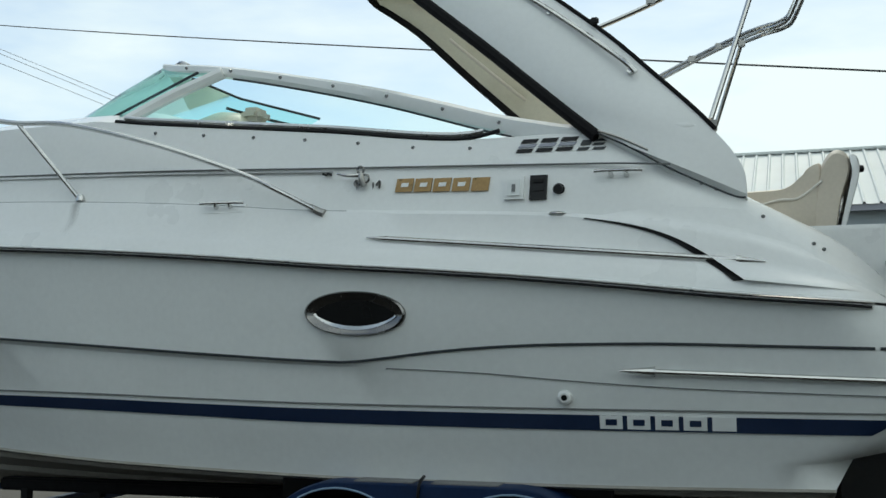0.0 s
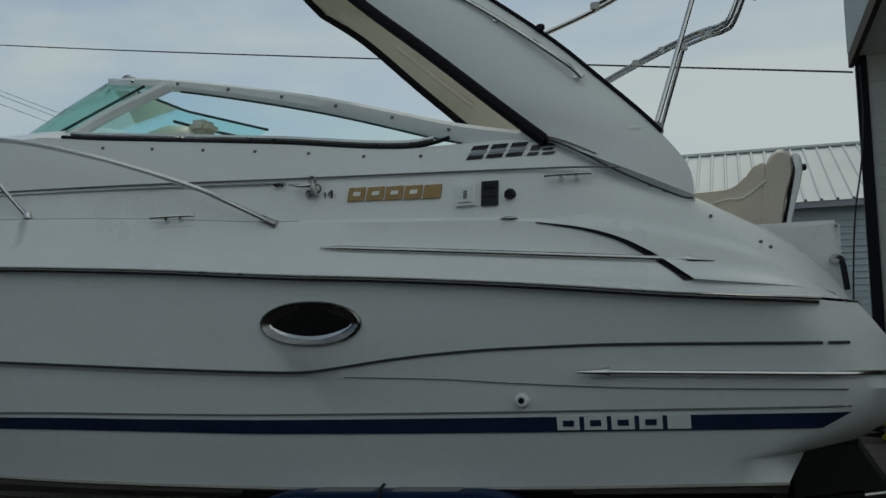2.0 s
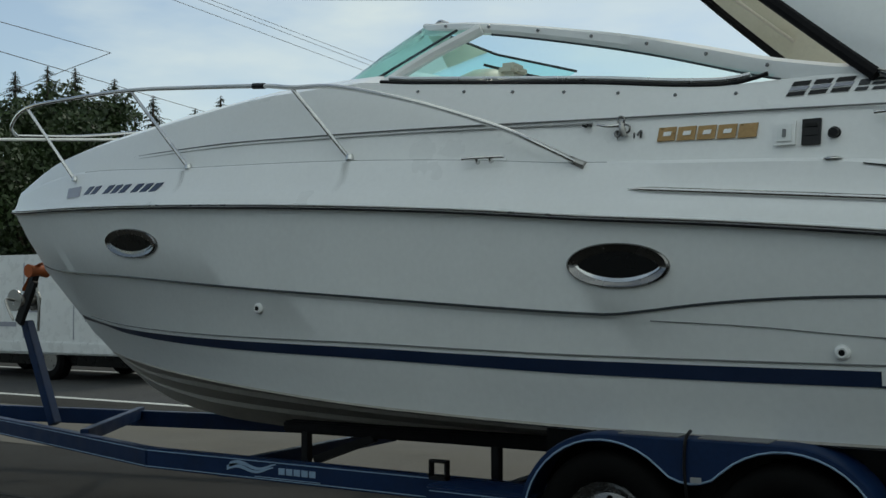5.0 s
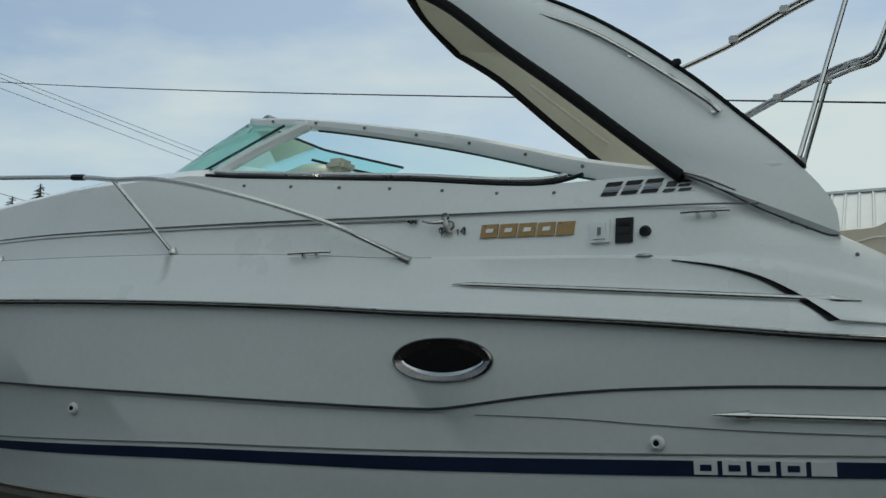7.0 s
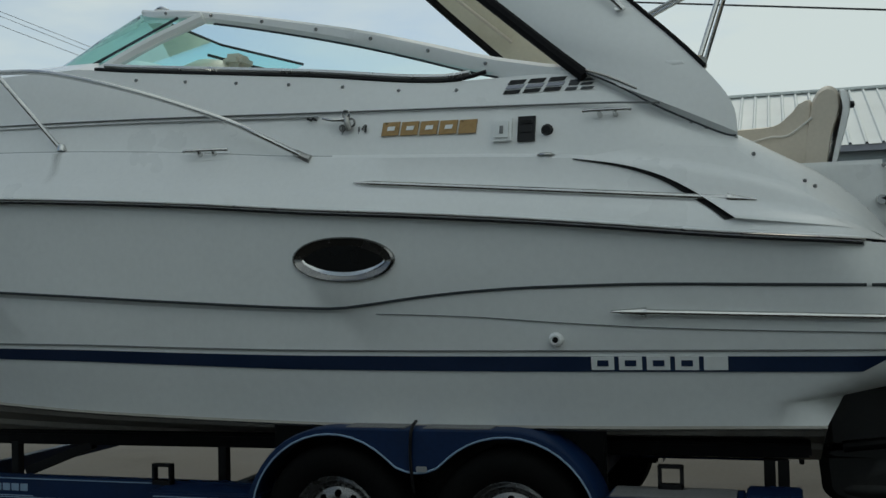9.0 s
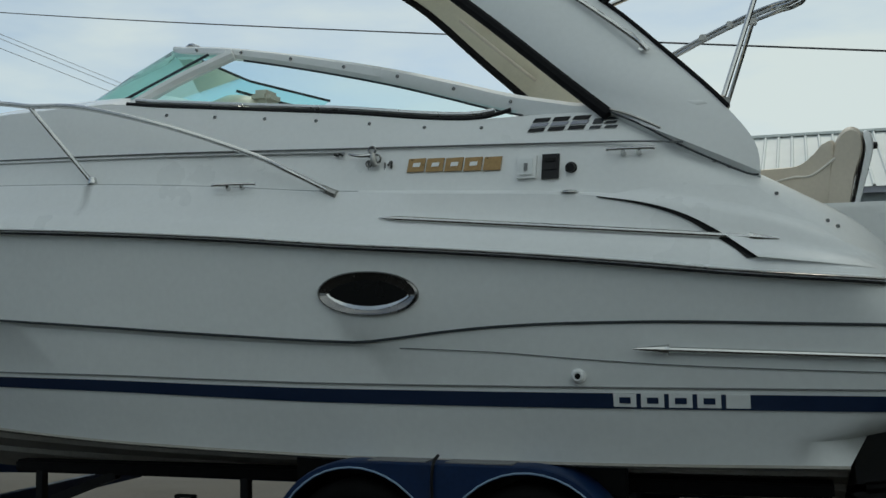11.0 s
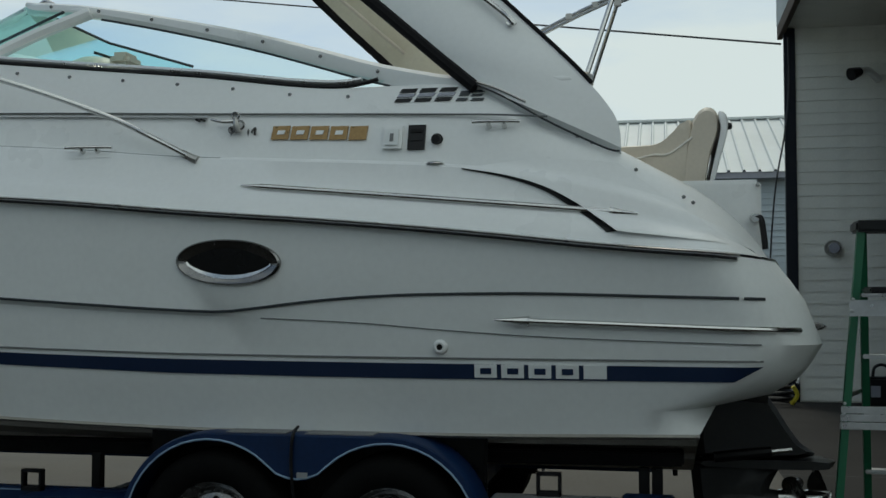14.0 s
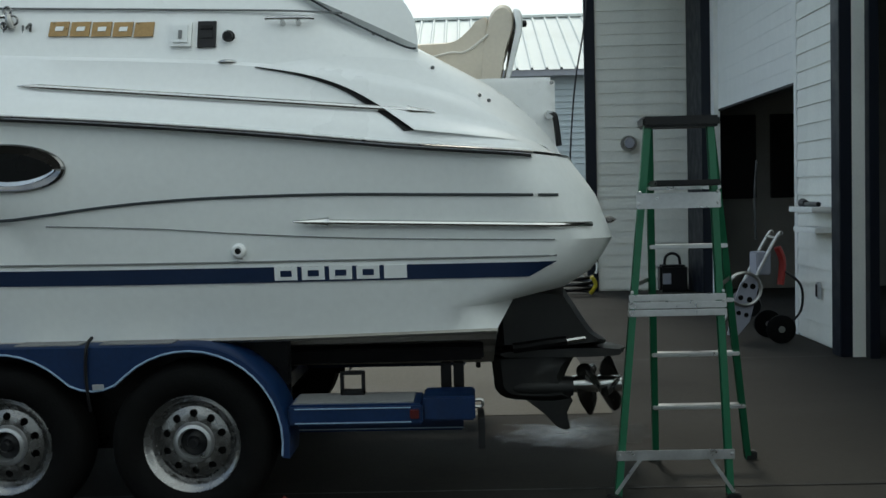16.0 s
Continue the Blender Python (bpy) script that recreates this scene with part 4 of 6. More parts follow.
# ---- folded bimini frame ----
bimini = thing("bimini_frame", (-0.4, YC, 2.45), "folded stainless bimini frame tied with yellow tape behind the arch", "bimini frame")
NEAR_BOW = [(-0.84, 5.15, 2.945), (-0.58, 5.20, 3.055), (-0.30, 5.20, 3.185), (-0.05, 5.21, 3.285), (0.08, 5.23, 3.320), (0.15, 5.32, 3.310), (0.17, 5.50, 3.305)]
for k, (dx, dz, first) in enumerate(((0.0, 0.0, 0), (0.0, 0.022, 1), (0.018, -0.022, 3))):
    near = [Vector((x + dx, y, z + dz)) for x, y, z in NEAR_BOW[first:]]
    name = ("front_bow", "second_bow", "third_bow")[k]
    part(name, tube(near + [far(p) for p in near[::-1]], 0.0125, 8), STEEL, bimini)
for side in (-1, 1):
    def sp(x, y, z):
        return Vector((x, y, z)) if side < 0 else far((x, y, z))
    part("strut", tube([sp(-0.30, 5.02, 2.44), sp(-0.05, 5.22, 3.255)], 0.0125, 8), STEEL, bimini)
    for x, y, z in ((-0.58, 5.20, 3.07), (-0.34, 5.2, 3.185), (-0.18, 5.2, 3.25), (-0.05, 5.22, 3.25)):
        q = sp(x, y, z)
        part("joint", box(q - Vector((0.022, 0.018, 0.02)), q + Vector((0.022, 0.018, 0.022)), 0.006), DULL_STEEL, bimini)
    q = sp(-0.29, 5.02, 2.42)
    part("foot_bracket", box(q - Vector((0.018, 0.015, 0.04)), q + Vector((0.018, 0.015, 0.015)), 0.006), DULL_STEEL, bimini)
part("tape_wrap", tube([(0.05, 5.27, 3.335), (0.12, 5.29, 3.325), (0.15, 5.31, 3.28)], 0.038, 8), YELLOW, bimini, "yellow tape wrapped round the bows")
part("cord", tube([(0.16, 5.35, 3.16), (0.21, 5.34, 3.11), (0.18, 5.34, 3.06), (0.13, 5.34, 3.10), (0.15, 5.35, 3.16)], 0.006, 6), BLACK, bimini)

# ---- cockpit seat and stern gear ----
seat = thing("helm_seat", (0.1, 5.6, 1.6), "beige padded vinyl cockpit seat with pale piping", "boat seat")


def cushion(profile, y0, y1, r=0.03):
    """A padded block: a side outline carried across, with rounded shoulders."""
    cx = sum(p[0] for p in profile) / len(profile)
    cz = sum(p[1] for p in profile) / len(profile)
    path = smooth_path([Vector((x, 0, z)) for x, z in profile + profile[:1]], 4)[:-1]
    rows = []
    for y, s in ((y0, 0.86), (y0 + r * 0.35, 0.96), (y0 + r, 1.0), (y1 - r, 1.0), (y1 - r * 0.35, 0.96), (y1, 0.86)):
        rows.append([Vector((cx + (p.x - cx) * s, y, cz + (p.z - cz) * s)) for p in path])
    bm = grid_mesh(rows, closed_v=True)
    for row in (rows[0], rows[-1]):
        bm.faces.new([bm.verts.new(p) for p in row])
    return weld(bm)


part("backrest", cushion([(0.17, 1.95), (0.185, 2.12), (0.225, 2.30), (0.28, 2.365), (0.335, 2.345), (0.345, 2.26), (0.305, 2.13), (0.265, 1.95)], 5.30, 6.5, 0.06), VINYL, seat)
part("back_panel", cushion([(0.285, 1.95), (0.325, 2.12), (0.355, 2.26), (0.345, 2.335), (0.38, 2.32), (0.385, 2.24), (0.345, 2.09), (0.305, 1.95)], 5.28, 6.52), DECK, seat, "white moulded seat back")
part("side_bolster", cushion([(-0.75, 1.95), (-0.72, 2.12), (-0.40, 2.17), (-0.10, 2.185), (0.08, 2.197), (0.17, 2.26), (0.22, 2.30), (0.24, 2.10), (0.19, 1.95), (-0.2, 1.94)], 5.30, 5.46, 0.05), VINYL, seat)
part("piping", tube([(-0.34, 5.297, 2.06), (-0.08, 5.297, 2.11), (0.035, 5.297, 2.135), (0.115, 5.297, 2.14), (0.22, 5.297, 2.215)], 0.006, 6), PIPING, seat)
part("cushion", cushion([(-0.80, 1.76), (-0.80, 1.94), (0.18, 1.94), (0.2, 1.76)], 5.32, 6.5), VINYL, seat)
part("seat_base", box((-0.8, 5.34, 1.30), (0.20, 6.48, 1.78), 0.02), DECK, seat)
part("knob", lathe([(0.0, 0.035), (0.016, 0.03), (0.018, 0.0)], (0.375, 5.34, 2.27), 12, "x"), BLACK, seat)

seat.location += Vector((-0.045, 0, -0.045))

wall = part("stern_gate", box((-0.35, 5.235, 1.30), (0.485, 5.285, 1.958), 0.02), DECK, boat, "white moulded stern bulkhead")
part("gate_snap", lathe([(0.0, -0.01), (0.01, -0.008), (0.01, 0.0)], (0.468, 5.23, 1.93), 10), DULL_STEEL, wall)
shower = part("hand_shower", tube([(0.445, 5.20, 1.78), (0.475, 5.195, 1.772), (0.487, 5.195, 1.71), (0.495, 5.195, 1.63)], 0.014, 8), BLACK, boat, "black hand shower in a chrome holder")
part("shower_holder", lathe([(0.0, -0.03), (0.02, -0.03), (0.024, 0.0), (0.024, 0.04)], (0.452, 5.215, 1.775), 12), STEEL, shower)

# swim platform
rows = []
for f in np.linspace(-1, 1, 25):
    h = 1.02
    x1 = 0.80 - 0.20 * abs(f) ** 4
    y = YC + f * h
    rows.append([Vector((0.30, y, 1.285)), Vector((x1 - 0.02, y, 1.287)), Vector((x1, y, 1.275)), Vector((x1 - 0.02, y, 1.262)), Vector((0.30, y, 1.255))])
plat = part("swim_platform", weld(grid_mesh(rows)), GUNMETAL, boat, "thin dark-edged swim platform at the stern")

# grey run-off marks below two rail feet
RUNOFF = bpy.data.materials.new("grey_runoff")
RUNOFF.use_nodes = True
rn, rl = RUNOFF.node_tree.nodes, RUNOFF.node_tree.links
rb = rn["Principled BSDF"]
rb.inputs["Base Color"].default_value = (0.34, 0.34, 0.32, 1)
rb.inputs["Roughness"].default_value = 0.5
rg, rx, rz, rm = rn.new("ShaderNodeTexCoord"), rn.new("ShaderNodeSeparateXYZ"), rn.new("ShaderNodeMath"), rn.new("ShaderNodeMath")
rl.new(rg.outputs["Generated"], rx.inputs["Vector"])
rz.operation = "PINGPONG"
rz.inputs[1].default_value = 0.5
rl.new(rx.outputs["X"], rz.inputs[0])
rm.operation = "MULTIPLY"
rl.new(rx.outputs["Z"], rm.inputs[0])
rl.new(rz.outputs[0], rm.inputs[1])
rs = rn.new("ShaderNodeMath")
rs.operation = "MULTIPLY"
rs.inputs[1].default_value = 0.75
rl.new(rm.outputs[0], rs.inputs[0])
rl.new(rs.outputs[0], rb.inputs["Alpha"])
for x, top, low in ((-4.90, 2.215, 2.06), (-3.53, 2.165, 1.98)):
    rows = [[side_point(x + d, top + (low - top) * k / 6, 0.004) for d in (-0.035, -0.0175, 0.0, 0.0175, 0.035)] for k in range(7)]
    part("runoff_mark", grid_mesh(rows), RUNOFF, deck, "grey run-off mark below a rail foot")


# ---- ground ----
# the yard's colour includes the shade around the boat
bm = bmesh.new()
bmesh.ops.create_grid(bm, x_segments=8, y_segments=8, size=400)
solid("ground", bm, CONCRETE, "weathered grey concrete yard, darkened for the shade around the boat", "ground", "structure")
for i, (a, b, w) in enumerate((((-30, 4.93), (14, 5.30), 0.02), ((-30, 9.0), (14, 9.2), 0.014), ((-3.0, 2.0), (-2.6, 30), 0.014))):
    bm = bmesh.new()
    n = 60
    rows = []
    for k in range(n + 1):
        x, y = a[0] + (b[0] - a[0]) * k / n, a[1] + (b[1] - a[1]) * k / n
        o = 0.012 * noise.noise(Vector((x, y, 3)))
        d = Vector((-(b[1] - a[1]), b[0] - a[0], 0)).normalized()
        c = Vector((x, y, 0.004)) + d * o
        rows.append([c - d * w / 2, c + d * w / 2])
    solid("ground_joint", grid_mesh(rows), RUBBER, "dark filled joint in the concrete", "joint", "structure")
for x0, x1, y0, y1 in ((-26, -13.6, 14.1, 14.26), (-24, -9.6, 10.28, 10.42)):
    solid("road_line", box((x0, y0, 0.002), (x1, y1, 0.006)), PAINT_LINE, "worn white painted parking line", "road line", "structure")
# asphalt lane behind the bow, its colour darkened for the van's shadow
bm = bmesh.new()
ASPHALT = material("shadowed_asphalt", (0.03, 0.03, 0.03), 0.9, vary=0.25, grain=1.0, spots=60, bump=0.5, bump_scale=120)
grid_mesh([[Vector((x, y, 0.0015)) for y in (10.3, 13.2)] for x in (-60, -30, -7.2)], bm=bm)
solid("road", bm, ASPHALT, "asphalt strip darkened for the shadow by the van", "road", "structure")
# this strip paints the brighter light behind the boat into the ground
grid = [[Vector((x, y, 0.004)) for y in (6.95, 8.2, 9.4)] for x in (-14.0, -9, -7.0, -5, -3, 0.95)]
solid("pavement", grid_mesh(grid), LIT_CONCRETE, "yard concrete in a lighter colour for the lit ground behind the boat", "pavement", "structure")
# water dripped under the drive
bm = bmesh.new()
ring = []
for k in range(40):
    a = 2 * math.pi * k / 40
    r = 1 + 0.75 * noise.noise(Vector((math.cos(a) * 2.6, math.sin(a) * 2.6, 5)))
    ring.append(bm.verts.new((0.70 + 0.46 * r * math.cos(a), 6.36 + 0.42 * r * math.sin(a), 0.005)))
bm.faces.new(ring)
solid("puddle", bm, WET, "shallow wet patch on concrete below the drive", "puddle")

# ---- trailer ----
trailer = thing("boat_trailer", (-3.0, YC, 0.0), "blue tandem-axle boat trailer with pale pinstripes", "trailer")
WHEELS = (-1.975, -1.152)


def mirrored(bm):
    m = Matrix.Translation((0, 2 * YC, 0)) @ Matrix.Diagonal((1, -1, 1, 1))
    bmesh.ops.transform(bm, matrix=m, verts=bm.verts)
    bmesh.ops.reverse_faces(bm, faces=bm.faces)
    return bm


def both(make):
    return (make(), mirrored(make()))


BEAM = [(0.02, 4.98, 0.41), (-5.2, 4.98, 0.41), (-8.75, 5.86, 0.43)]
for make in (lambda: bar(BEAM[0], BEAM[1], 0.075, 0.125, 0.006), lambda: bar(BEAM[1], BEAM[2], 0.075, 0.125, 0.006)):
    for k, bm in enumerate(both(make)):
        b = part("frame_beam", bm, BLUE, trailer, "blue steel frame beam")
        if k == 0:
            last = b
for p, q in ((BEAM[0], BEAM[1]), (BEAM[1], BEAM[2])):
    p, q = Vector(p), Vector(q)
    d = (q - p).normalized()
    s = Vector((0, 0, 1)).cross(d).normalized()
    s = s if s.y < 0 else -s
    for dz in (0.05, -0.05):
        part("pinstripe", bar(p + s * 0.039 + Vector((0, 0, dz)), q + s * 0.039 + Vector((0, 0, dz)), 0.003, 0.005, 0), PIN, trailer)
for x in (-4.6, -2.75, -1.0):
    part("cross_member", bar((x, 4.98, 0.38), (x, 2 * YC - 4.98, 0.38), 0.06, 0.09), BLUE, trailer)
part("tongue_cross", bar((-6.1, 5.22, 0.46), (-6.9, 6.5, 0.46), 0.06, 0.09), BLUE, trailer)
part("coupler", box((-9.05, 5.84, 0.38), (-8.7, 6.0, 0.50), 0.03), DULL_STEEL, trailer)
# emblem on the near beam as a wave and plain bars
for dz, x0 in ((0.012, -4.50), (-0.008, -4.52)):
    rows = []
    for k in range(19):
        f = k / 18
        z = 0.412 + dz + 0.016 * math.sin(f * 7.5) + 0.012 * f
        w = 0.011 * (1 - f) + 0.004
        rows.append([Vector((x0 + 0.36 * f, 4.938, z - w)), Vector((x0 + 0.36 * f, 4.938, z + w))])
    part("wave_emblem", grid_mesh(rows), PIN, trailer)
for k in range(5):
    part("emblem_bar", box((-4.12 + k * 0.056, 4.9375, 0.395), (-4.076 + k * 0.056, 4.945, 0.432), 0), PIN, trailer)
part("emblem_bar", box((-4.30, 4.9375, 0.368), (-3.82, 4.945, 0.372), 0), PIN, trailer)


def arc(cx, cz, r, a0, a1, n):
    return [Vector((cx + r * math.cos(radians(a0 + (a1 - a0) * k / n)), 0, cz + r * math.sin(radians(a0 + (a1 - a0) * k / n)))) for k in range(n + 1)]


def fender():
    z0 = 0.362
    low = arc(WHEELS[0], z0, 0.402, 188, 48, 16) + [Vector((x, 0, z)) for x, z in ((-1.66, 0.622), (-1.61, 0.604), (-1.563, 0.598), (-1.516, 0.604), (-1.466, 0.622))] + arc(WHEELS[1], z0, 0.402, 132, -8, 16)
    n = len(low)
    top = arc(WHEELS[0], z0, 0.432, 188, 92, 13) + [Vector((-1.97 + 0.80 * (k + 1) / (n - 28 + 1), 0, 0.793)) for k in range(n - 28)] + arc(WHEELS[1], z0, 0.432, 88, -8, 13)
    y0, y1 = 4.645, 4.90
    at = lambda p, y: Vector((p.x, y, p.z))
    bm = bmesh.new()
    grid_mesh([[at(p, y0 + 0.012) for p in low], [at(p, y0) for p in low], [at(p, y0) for p in top], [at(p, y0 + 0.012) + Vector((0, 0, 0.008)) for p in top], [at(p, y1) + Vector((0, 0, 0.008)) for p in top],
               [at(p, y1) - Vector((0, 0, 0.004)) for p in top], [at(p, y0 + 0.012) - Vector((0, 0, 0.004)) for p in top], [at(p, y0 + 0.012) for p in low]], bm=bm)
    return weld(bm), low


bm, low = fender()
f = part("fender", bm, BLUE, trailer, "blue tandem wheel fender with pale edge line", smooth=50)
part("edge_line", tube([Vector((p.x, 4.643, p.z + 0.008)) for p in low], 0.0045, 6, smooth_n=1), PIN, f)
part("tread_plate", box((-1.90, 4.66, 0.802), (-1.62, 4.86, 0.807), 0), TREAD, f, "worn grey step pad")
part("tread_plate", box((-1.53, 4.66, 0.802), (-1.22, 4.86, 0.807), 0), TREAD, f)
part("strap", tube([(-1.575, 4.70, 0.83), (-1.578, 4.64, 0.80), (-1.585, 4.636, 0.70), (-1.58, 4.636, 0.60), (-1.575, 4.65, 0.52)], 0.008, 6), BLACK, f, "thin dark tie strap over the fender")
part("marker_plate", box((-1.56, 4.637, 0.612), (-1.51, 4.643, 0.637), 0.002), ALU, f)
part("fender", mirrored(fender()[0]), BLUE, trailer, smooth=50)
# added near-black panels stand for the shade behind the wheels
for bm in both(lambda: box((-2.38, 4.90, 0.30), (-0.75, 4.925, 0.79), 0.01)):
    part("shade_panel", bm, DARK, trailer, "dark panel added for the shade behind the wheels")


def rim_face(cx, y, cz):
    """A dished disc with ten round hand holes."""
    bm = bmesh.new()
    n = 10
    for s in range(n):
        a0, a1 = 2 * math.pi * s / n, 2 * math.pi * (s + 1) / n
        am, rm = (a0 + a1) / 2, 0.126
        hole, edge = [], []
        for k in range(16):
            t = 2 * math.pi * k / 16
            u, v = math.cos(t), math.sin(t)
            hole.append((rm + 0.0175 * u, am + 0.0175 * v / rm))
            m = max(abs(u), abs(v))
            edge.append((rm + (0.030 if u > 0 else 0.040) * u / m, am + (a1 - a0) / 2 * v / m))
        depth = lambda r: y + 0.052 - 0.022 * max(0.0, 1 - abs(r - 0.10) / 0.06)
        P = lambda r, a, d=0: Vector((cx + r * math.cos(a), depth(r) + d, cz + r * math.sin(a)))
        grid_mesh([[P(r, a) for r, a in edge], [P(r, a) for r, a in hole], [P(r, a, 0.02) for r, a in hole]], closed_v=True, bm=bm)
    return weld(bm)


for cx in WHEELS:
    for side in (0, 1):
        cz, y = 0.362, 4.690
        def fix(bm):
            return mirrored(bm) if side else bm
        w = part("wheel", fix(lathe([(0.154, 0.052), (0.160, 0.060), (0.180, 0.030), (0.192, 0.014), (0.203, 0.008), (0.212, -0.002), (0.214, 0.004), (0.208, 0.02), (0.19, 0.10)], (cx, y, cz), 48)), RIM, trailer, "machined alloy trailer wheel with round holes")
        part("rim_face", fix(rim_face(cx, y, cz)), RIM, w)
        part("hub", fix(lathe([(0.092, 0.044), (0.090, 0.028), (0.080, 0.014), (0.066, 0.010), (0.062, 0.016), (0.060, 0.05)], (cx, y, cz), 32)), ALU, w)
        part("hub_cap", fix(lathe([(0.0, 0.0), (0.018, 0.0), (0.024, 0.006), (0.03, 0.03), (0.06, 0.045)], (cx, y, cz), 24)), BLACK, w, "black grease cap")
        part("brake_drum", fix(lathe([(0.0, 0.075), (0.17, 0.075), (0.17, 0.16)], (cx, y, cz), 24)), DARK, w)
        part("tyre", fix(lathe([(0.207, 0.010), (0.222, -0.012), (0.25, -0.026), (0.29, -0.032), (0.325, -0.022), (0.345, -0.004), (0.352, 0.02), (0.357, 0.05), (0.353, 0.056), (0.357, 0.062), (0.358, 0.09), (0.353, 0.096), (0.358, 0.102), (0.358, 0.13),
                               (0.353, 0.136), (0.357, 0.142), (0.352, 0.18), (0.345, 0.20), (0.30, 0.22), (0.207, 0.20)], (cx, y, cz), 56)), TYRE, w, "black tyre with dusty sidewall")
    part("axle", tube([(cx, 4.85, 0.362), (cx, 2 * YC - 4.85, 0.362)], 0.038, 10), BLUE, trailer)
for s in (0, 1):
    fx = (lambda bm: bm) if not s else mirrored
    st = part("rear_step", fx(box((-0.73, 4.665, 0.433), (-0.15, 4.94, 0.525), 0.010)), BLUE, trailer, "blue boxed rear step with a worn pad")
    part("step_pad", fx(box((-0.71, 4.69, 0.525), (-0.19, 4.92, 0.530), 0)), TREAD, st)
    part("pinstripe", fx(box((-0.70, 4.662, 0.506), (-0.20, 4.666, 0.511), 0)), PIN, st)
    part("pinstripe", fx(box((-0.70, 4.662, 0.444), (-0.20, 4.666, 0.449), 0)), PIN, st)
    part("side_lamp", fx(box((-0.205, 4.655, 0.460), (-0.165, 4.667, 0.500), 0.004)), LAMP_RED, st, "dark red side marker lamp")
    rb = part("rear_box", fx(box((-0.15, 4.70, 0.440), (0.075, 4.94, 0.545), 0.008)), BLUE, trailer)
    part("tie_eye", fx(tube([(0.07, 4.74, 0.520), (0.100, 4.74, 0.522), (0.108, 4.74, 0.507), (0.098, 4.74, 0.492), (0.07, 4.74, 0.494)], 0.008, 6)), DULL_STEEL, rb)
    part("mud_flap", fx(box((0.085, 4.70, 0.315), (0.115, 4.92, 0.450), 0.004)), RUBBER, trailer, "black hanging rubber flap")
    part("front_step", fx(box((-2.98, 4.72, 0.36), (-2.36, 4.95, 0.468), 0.012)), BLUE, trailer, "blue boxed front step")
    part("pinstripe", fx(box((-2.95, 4.717, 0.44), (-2.42, 4.721, 0.444), 0)), PIN, trailer)
    bunk = part("bunk", fx(bar((-4.28, 5.22, 0.640), (0.08, 5.22, 0.665), 0.11, 0.07, 0.012)), CANVAS, trailer, "black carpeted bunk board under the hull")
    for x in (-4.12, -2.82, -0.06, 0.0):
        part("bunk_post", fx(bar((x, 5.2, 0.40), (x, 5.2, 0.62), 0.05, 0.05, 0.004, up=(1, 0, 0))), BLACK, trailer)
    part("bunk_brace", fx(bar((-4.05, 5.2, 0.45), (-3.62, 5.2, 0.61), 0.05, 0.05, 0.004)), BLACK, trailer)
    for x in (-2.99, -0.47):
        g = 0.473 if x < -2 else 0.535
        bm = bmesh.new()
        for a, b in (((x - 0.055, g), (x - 0.040, g + 0.095)), ((x + 0.040, g), (x + 0.055, g + 0.095)), ((x - 0.055, g + 0.085), (x + 0.055, g + 0.10)), ((x - 0.055, g - 0.005), (x + 0.055, g + 0.018))):
            box((a[0], 4.86, a[1]), (b[0], 4.90, b[1]), 0.003, bm)
        part("guide_bracket", fx(bm), BLACK, trailer)
    # added dark slab fills the near-black gap between trailer and hull
    part("dark_filler", fx(bar((-2.4, 5.35, 0.665), (0.12, 5.35, 0.672), 0.5, 0.06, 0.01)), CANVAS, trailer)
# winch post and bow stop
post = part("winch_post", bar((-7.26, YC, 0.40), (-7.62, YC, 1.22), 0.08, 0.08, 0.006, up=(0, 1, 0)), BLUE, trailer, "blue raked winch post")
part("winch_arm", bar((-7.72, YC, 1.22), (-7.52, YC, 1.62), 0.05, 0.06, 0.004, up=(0, 1, 0)), BLACK, post)
part("winch_arm", bar((-7.60, YC - 0.08, 1.2), (-7.42, YC - 0.08, 1.55), 0.04, 0.04, 0.004, up=(0, 1, 0)), BLACK, post)
part("winch_drum", lathe([(0.0, -0.10), (0.09, -0.10), (0.09, -0.085), (0.05, -0.08), (0.05, 0.08), (0.09, 0.085), (0.09, 0.10), (0.0, 0.10)], (-7.66, YC, 1.40), 20), DULL_STEEL, post)
part("winch_handle", tube([(-7.66, YC - 0.10, 1.40), (-7.66, YC - 0.18, 1.40), (-7.55, YC - 0.19, 1.24)], 0.012, 8), DULL_STEEL, post)
part("winch_strap", tube([(-7.66, YC, 1.48), (-7.52, YC, 1.66), (-7.42, YC - 0.02, 1.70)], 0.03, 8, flat=0.3), ORANGE, post, "orange winch webbing")
part("bow_roller", lathe([(0.0, -0.09), (0.055, -0.09), (0.04, 0.0), (0.055, 0.09), (0.0, 0.09)], (-7.50, YC, 1.64), 16), ORANGE, post)
part("chain", tube([(-7.44, YC - 0.06, 1.55), (-7.40, YC - 0.06, 1.35), (-7.42, YC - 0.05, 1.15)], 0.012, 6), DULL_STEEL, post)

# ---- stern drive ----
drive = thing("stern_drive", (0.4, YC, 0.40), "charcoal stern drive with twin dark propellers below the transom", "boat drive")


def slab(outline, half, taper=0.55):
    """A side outline with a fuller middle and thinner edges."""
    cx = sum(p[0] for p in outline) / len(outline)
    cz = sum(p[1] for p in outline) / len(outline)
    path = smooth_path([Vector((x, 0, z)) for x, z in outline + outline[:1]], 3)[:-1]
    rows = []
    for d, s in ((-1, 0.0), (-1, taper), (-0.72, 0.86), (-0.25, 1.0), (0.25, 1.0), (0.72, 0.86), (1, taper), (1, 0.0)):
        rows.append([Vector((cx + (p.x - cx) * s, YC + d * half, cz + (p.z - cz) * s)) for p in path])
    return weld(grid_mesh(rows, closed_v=True))


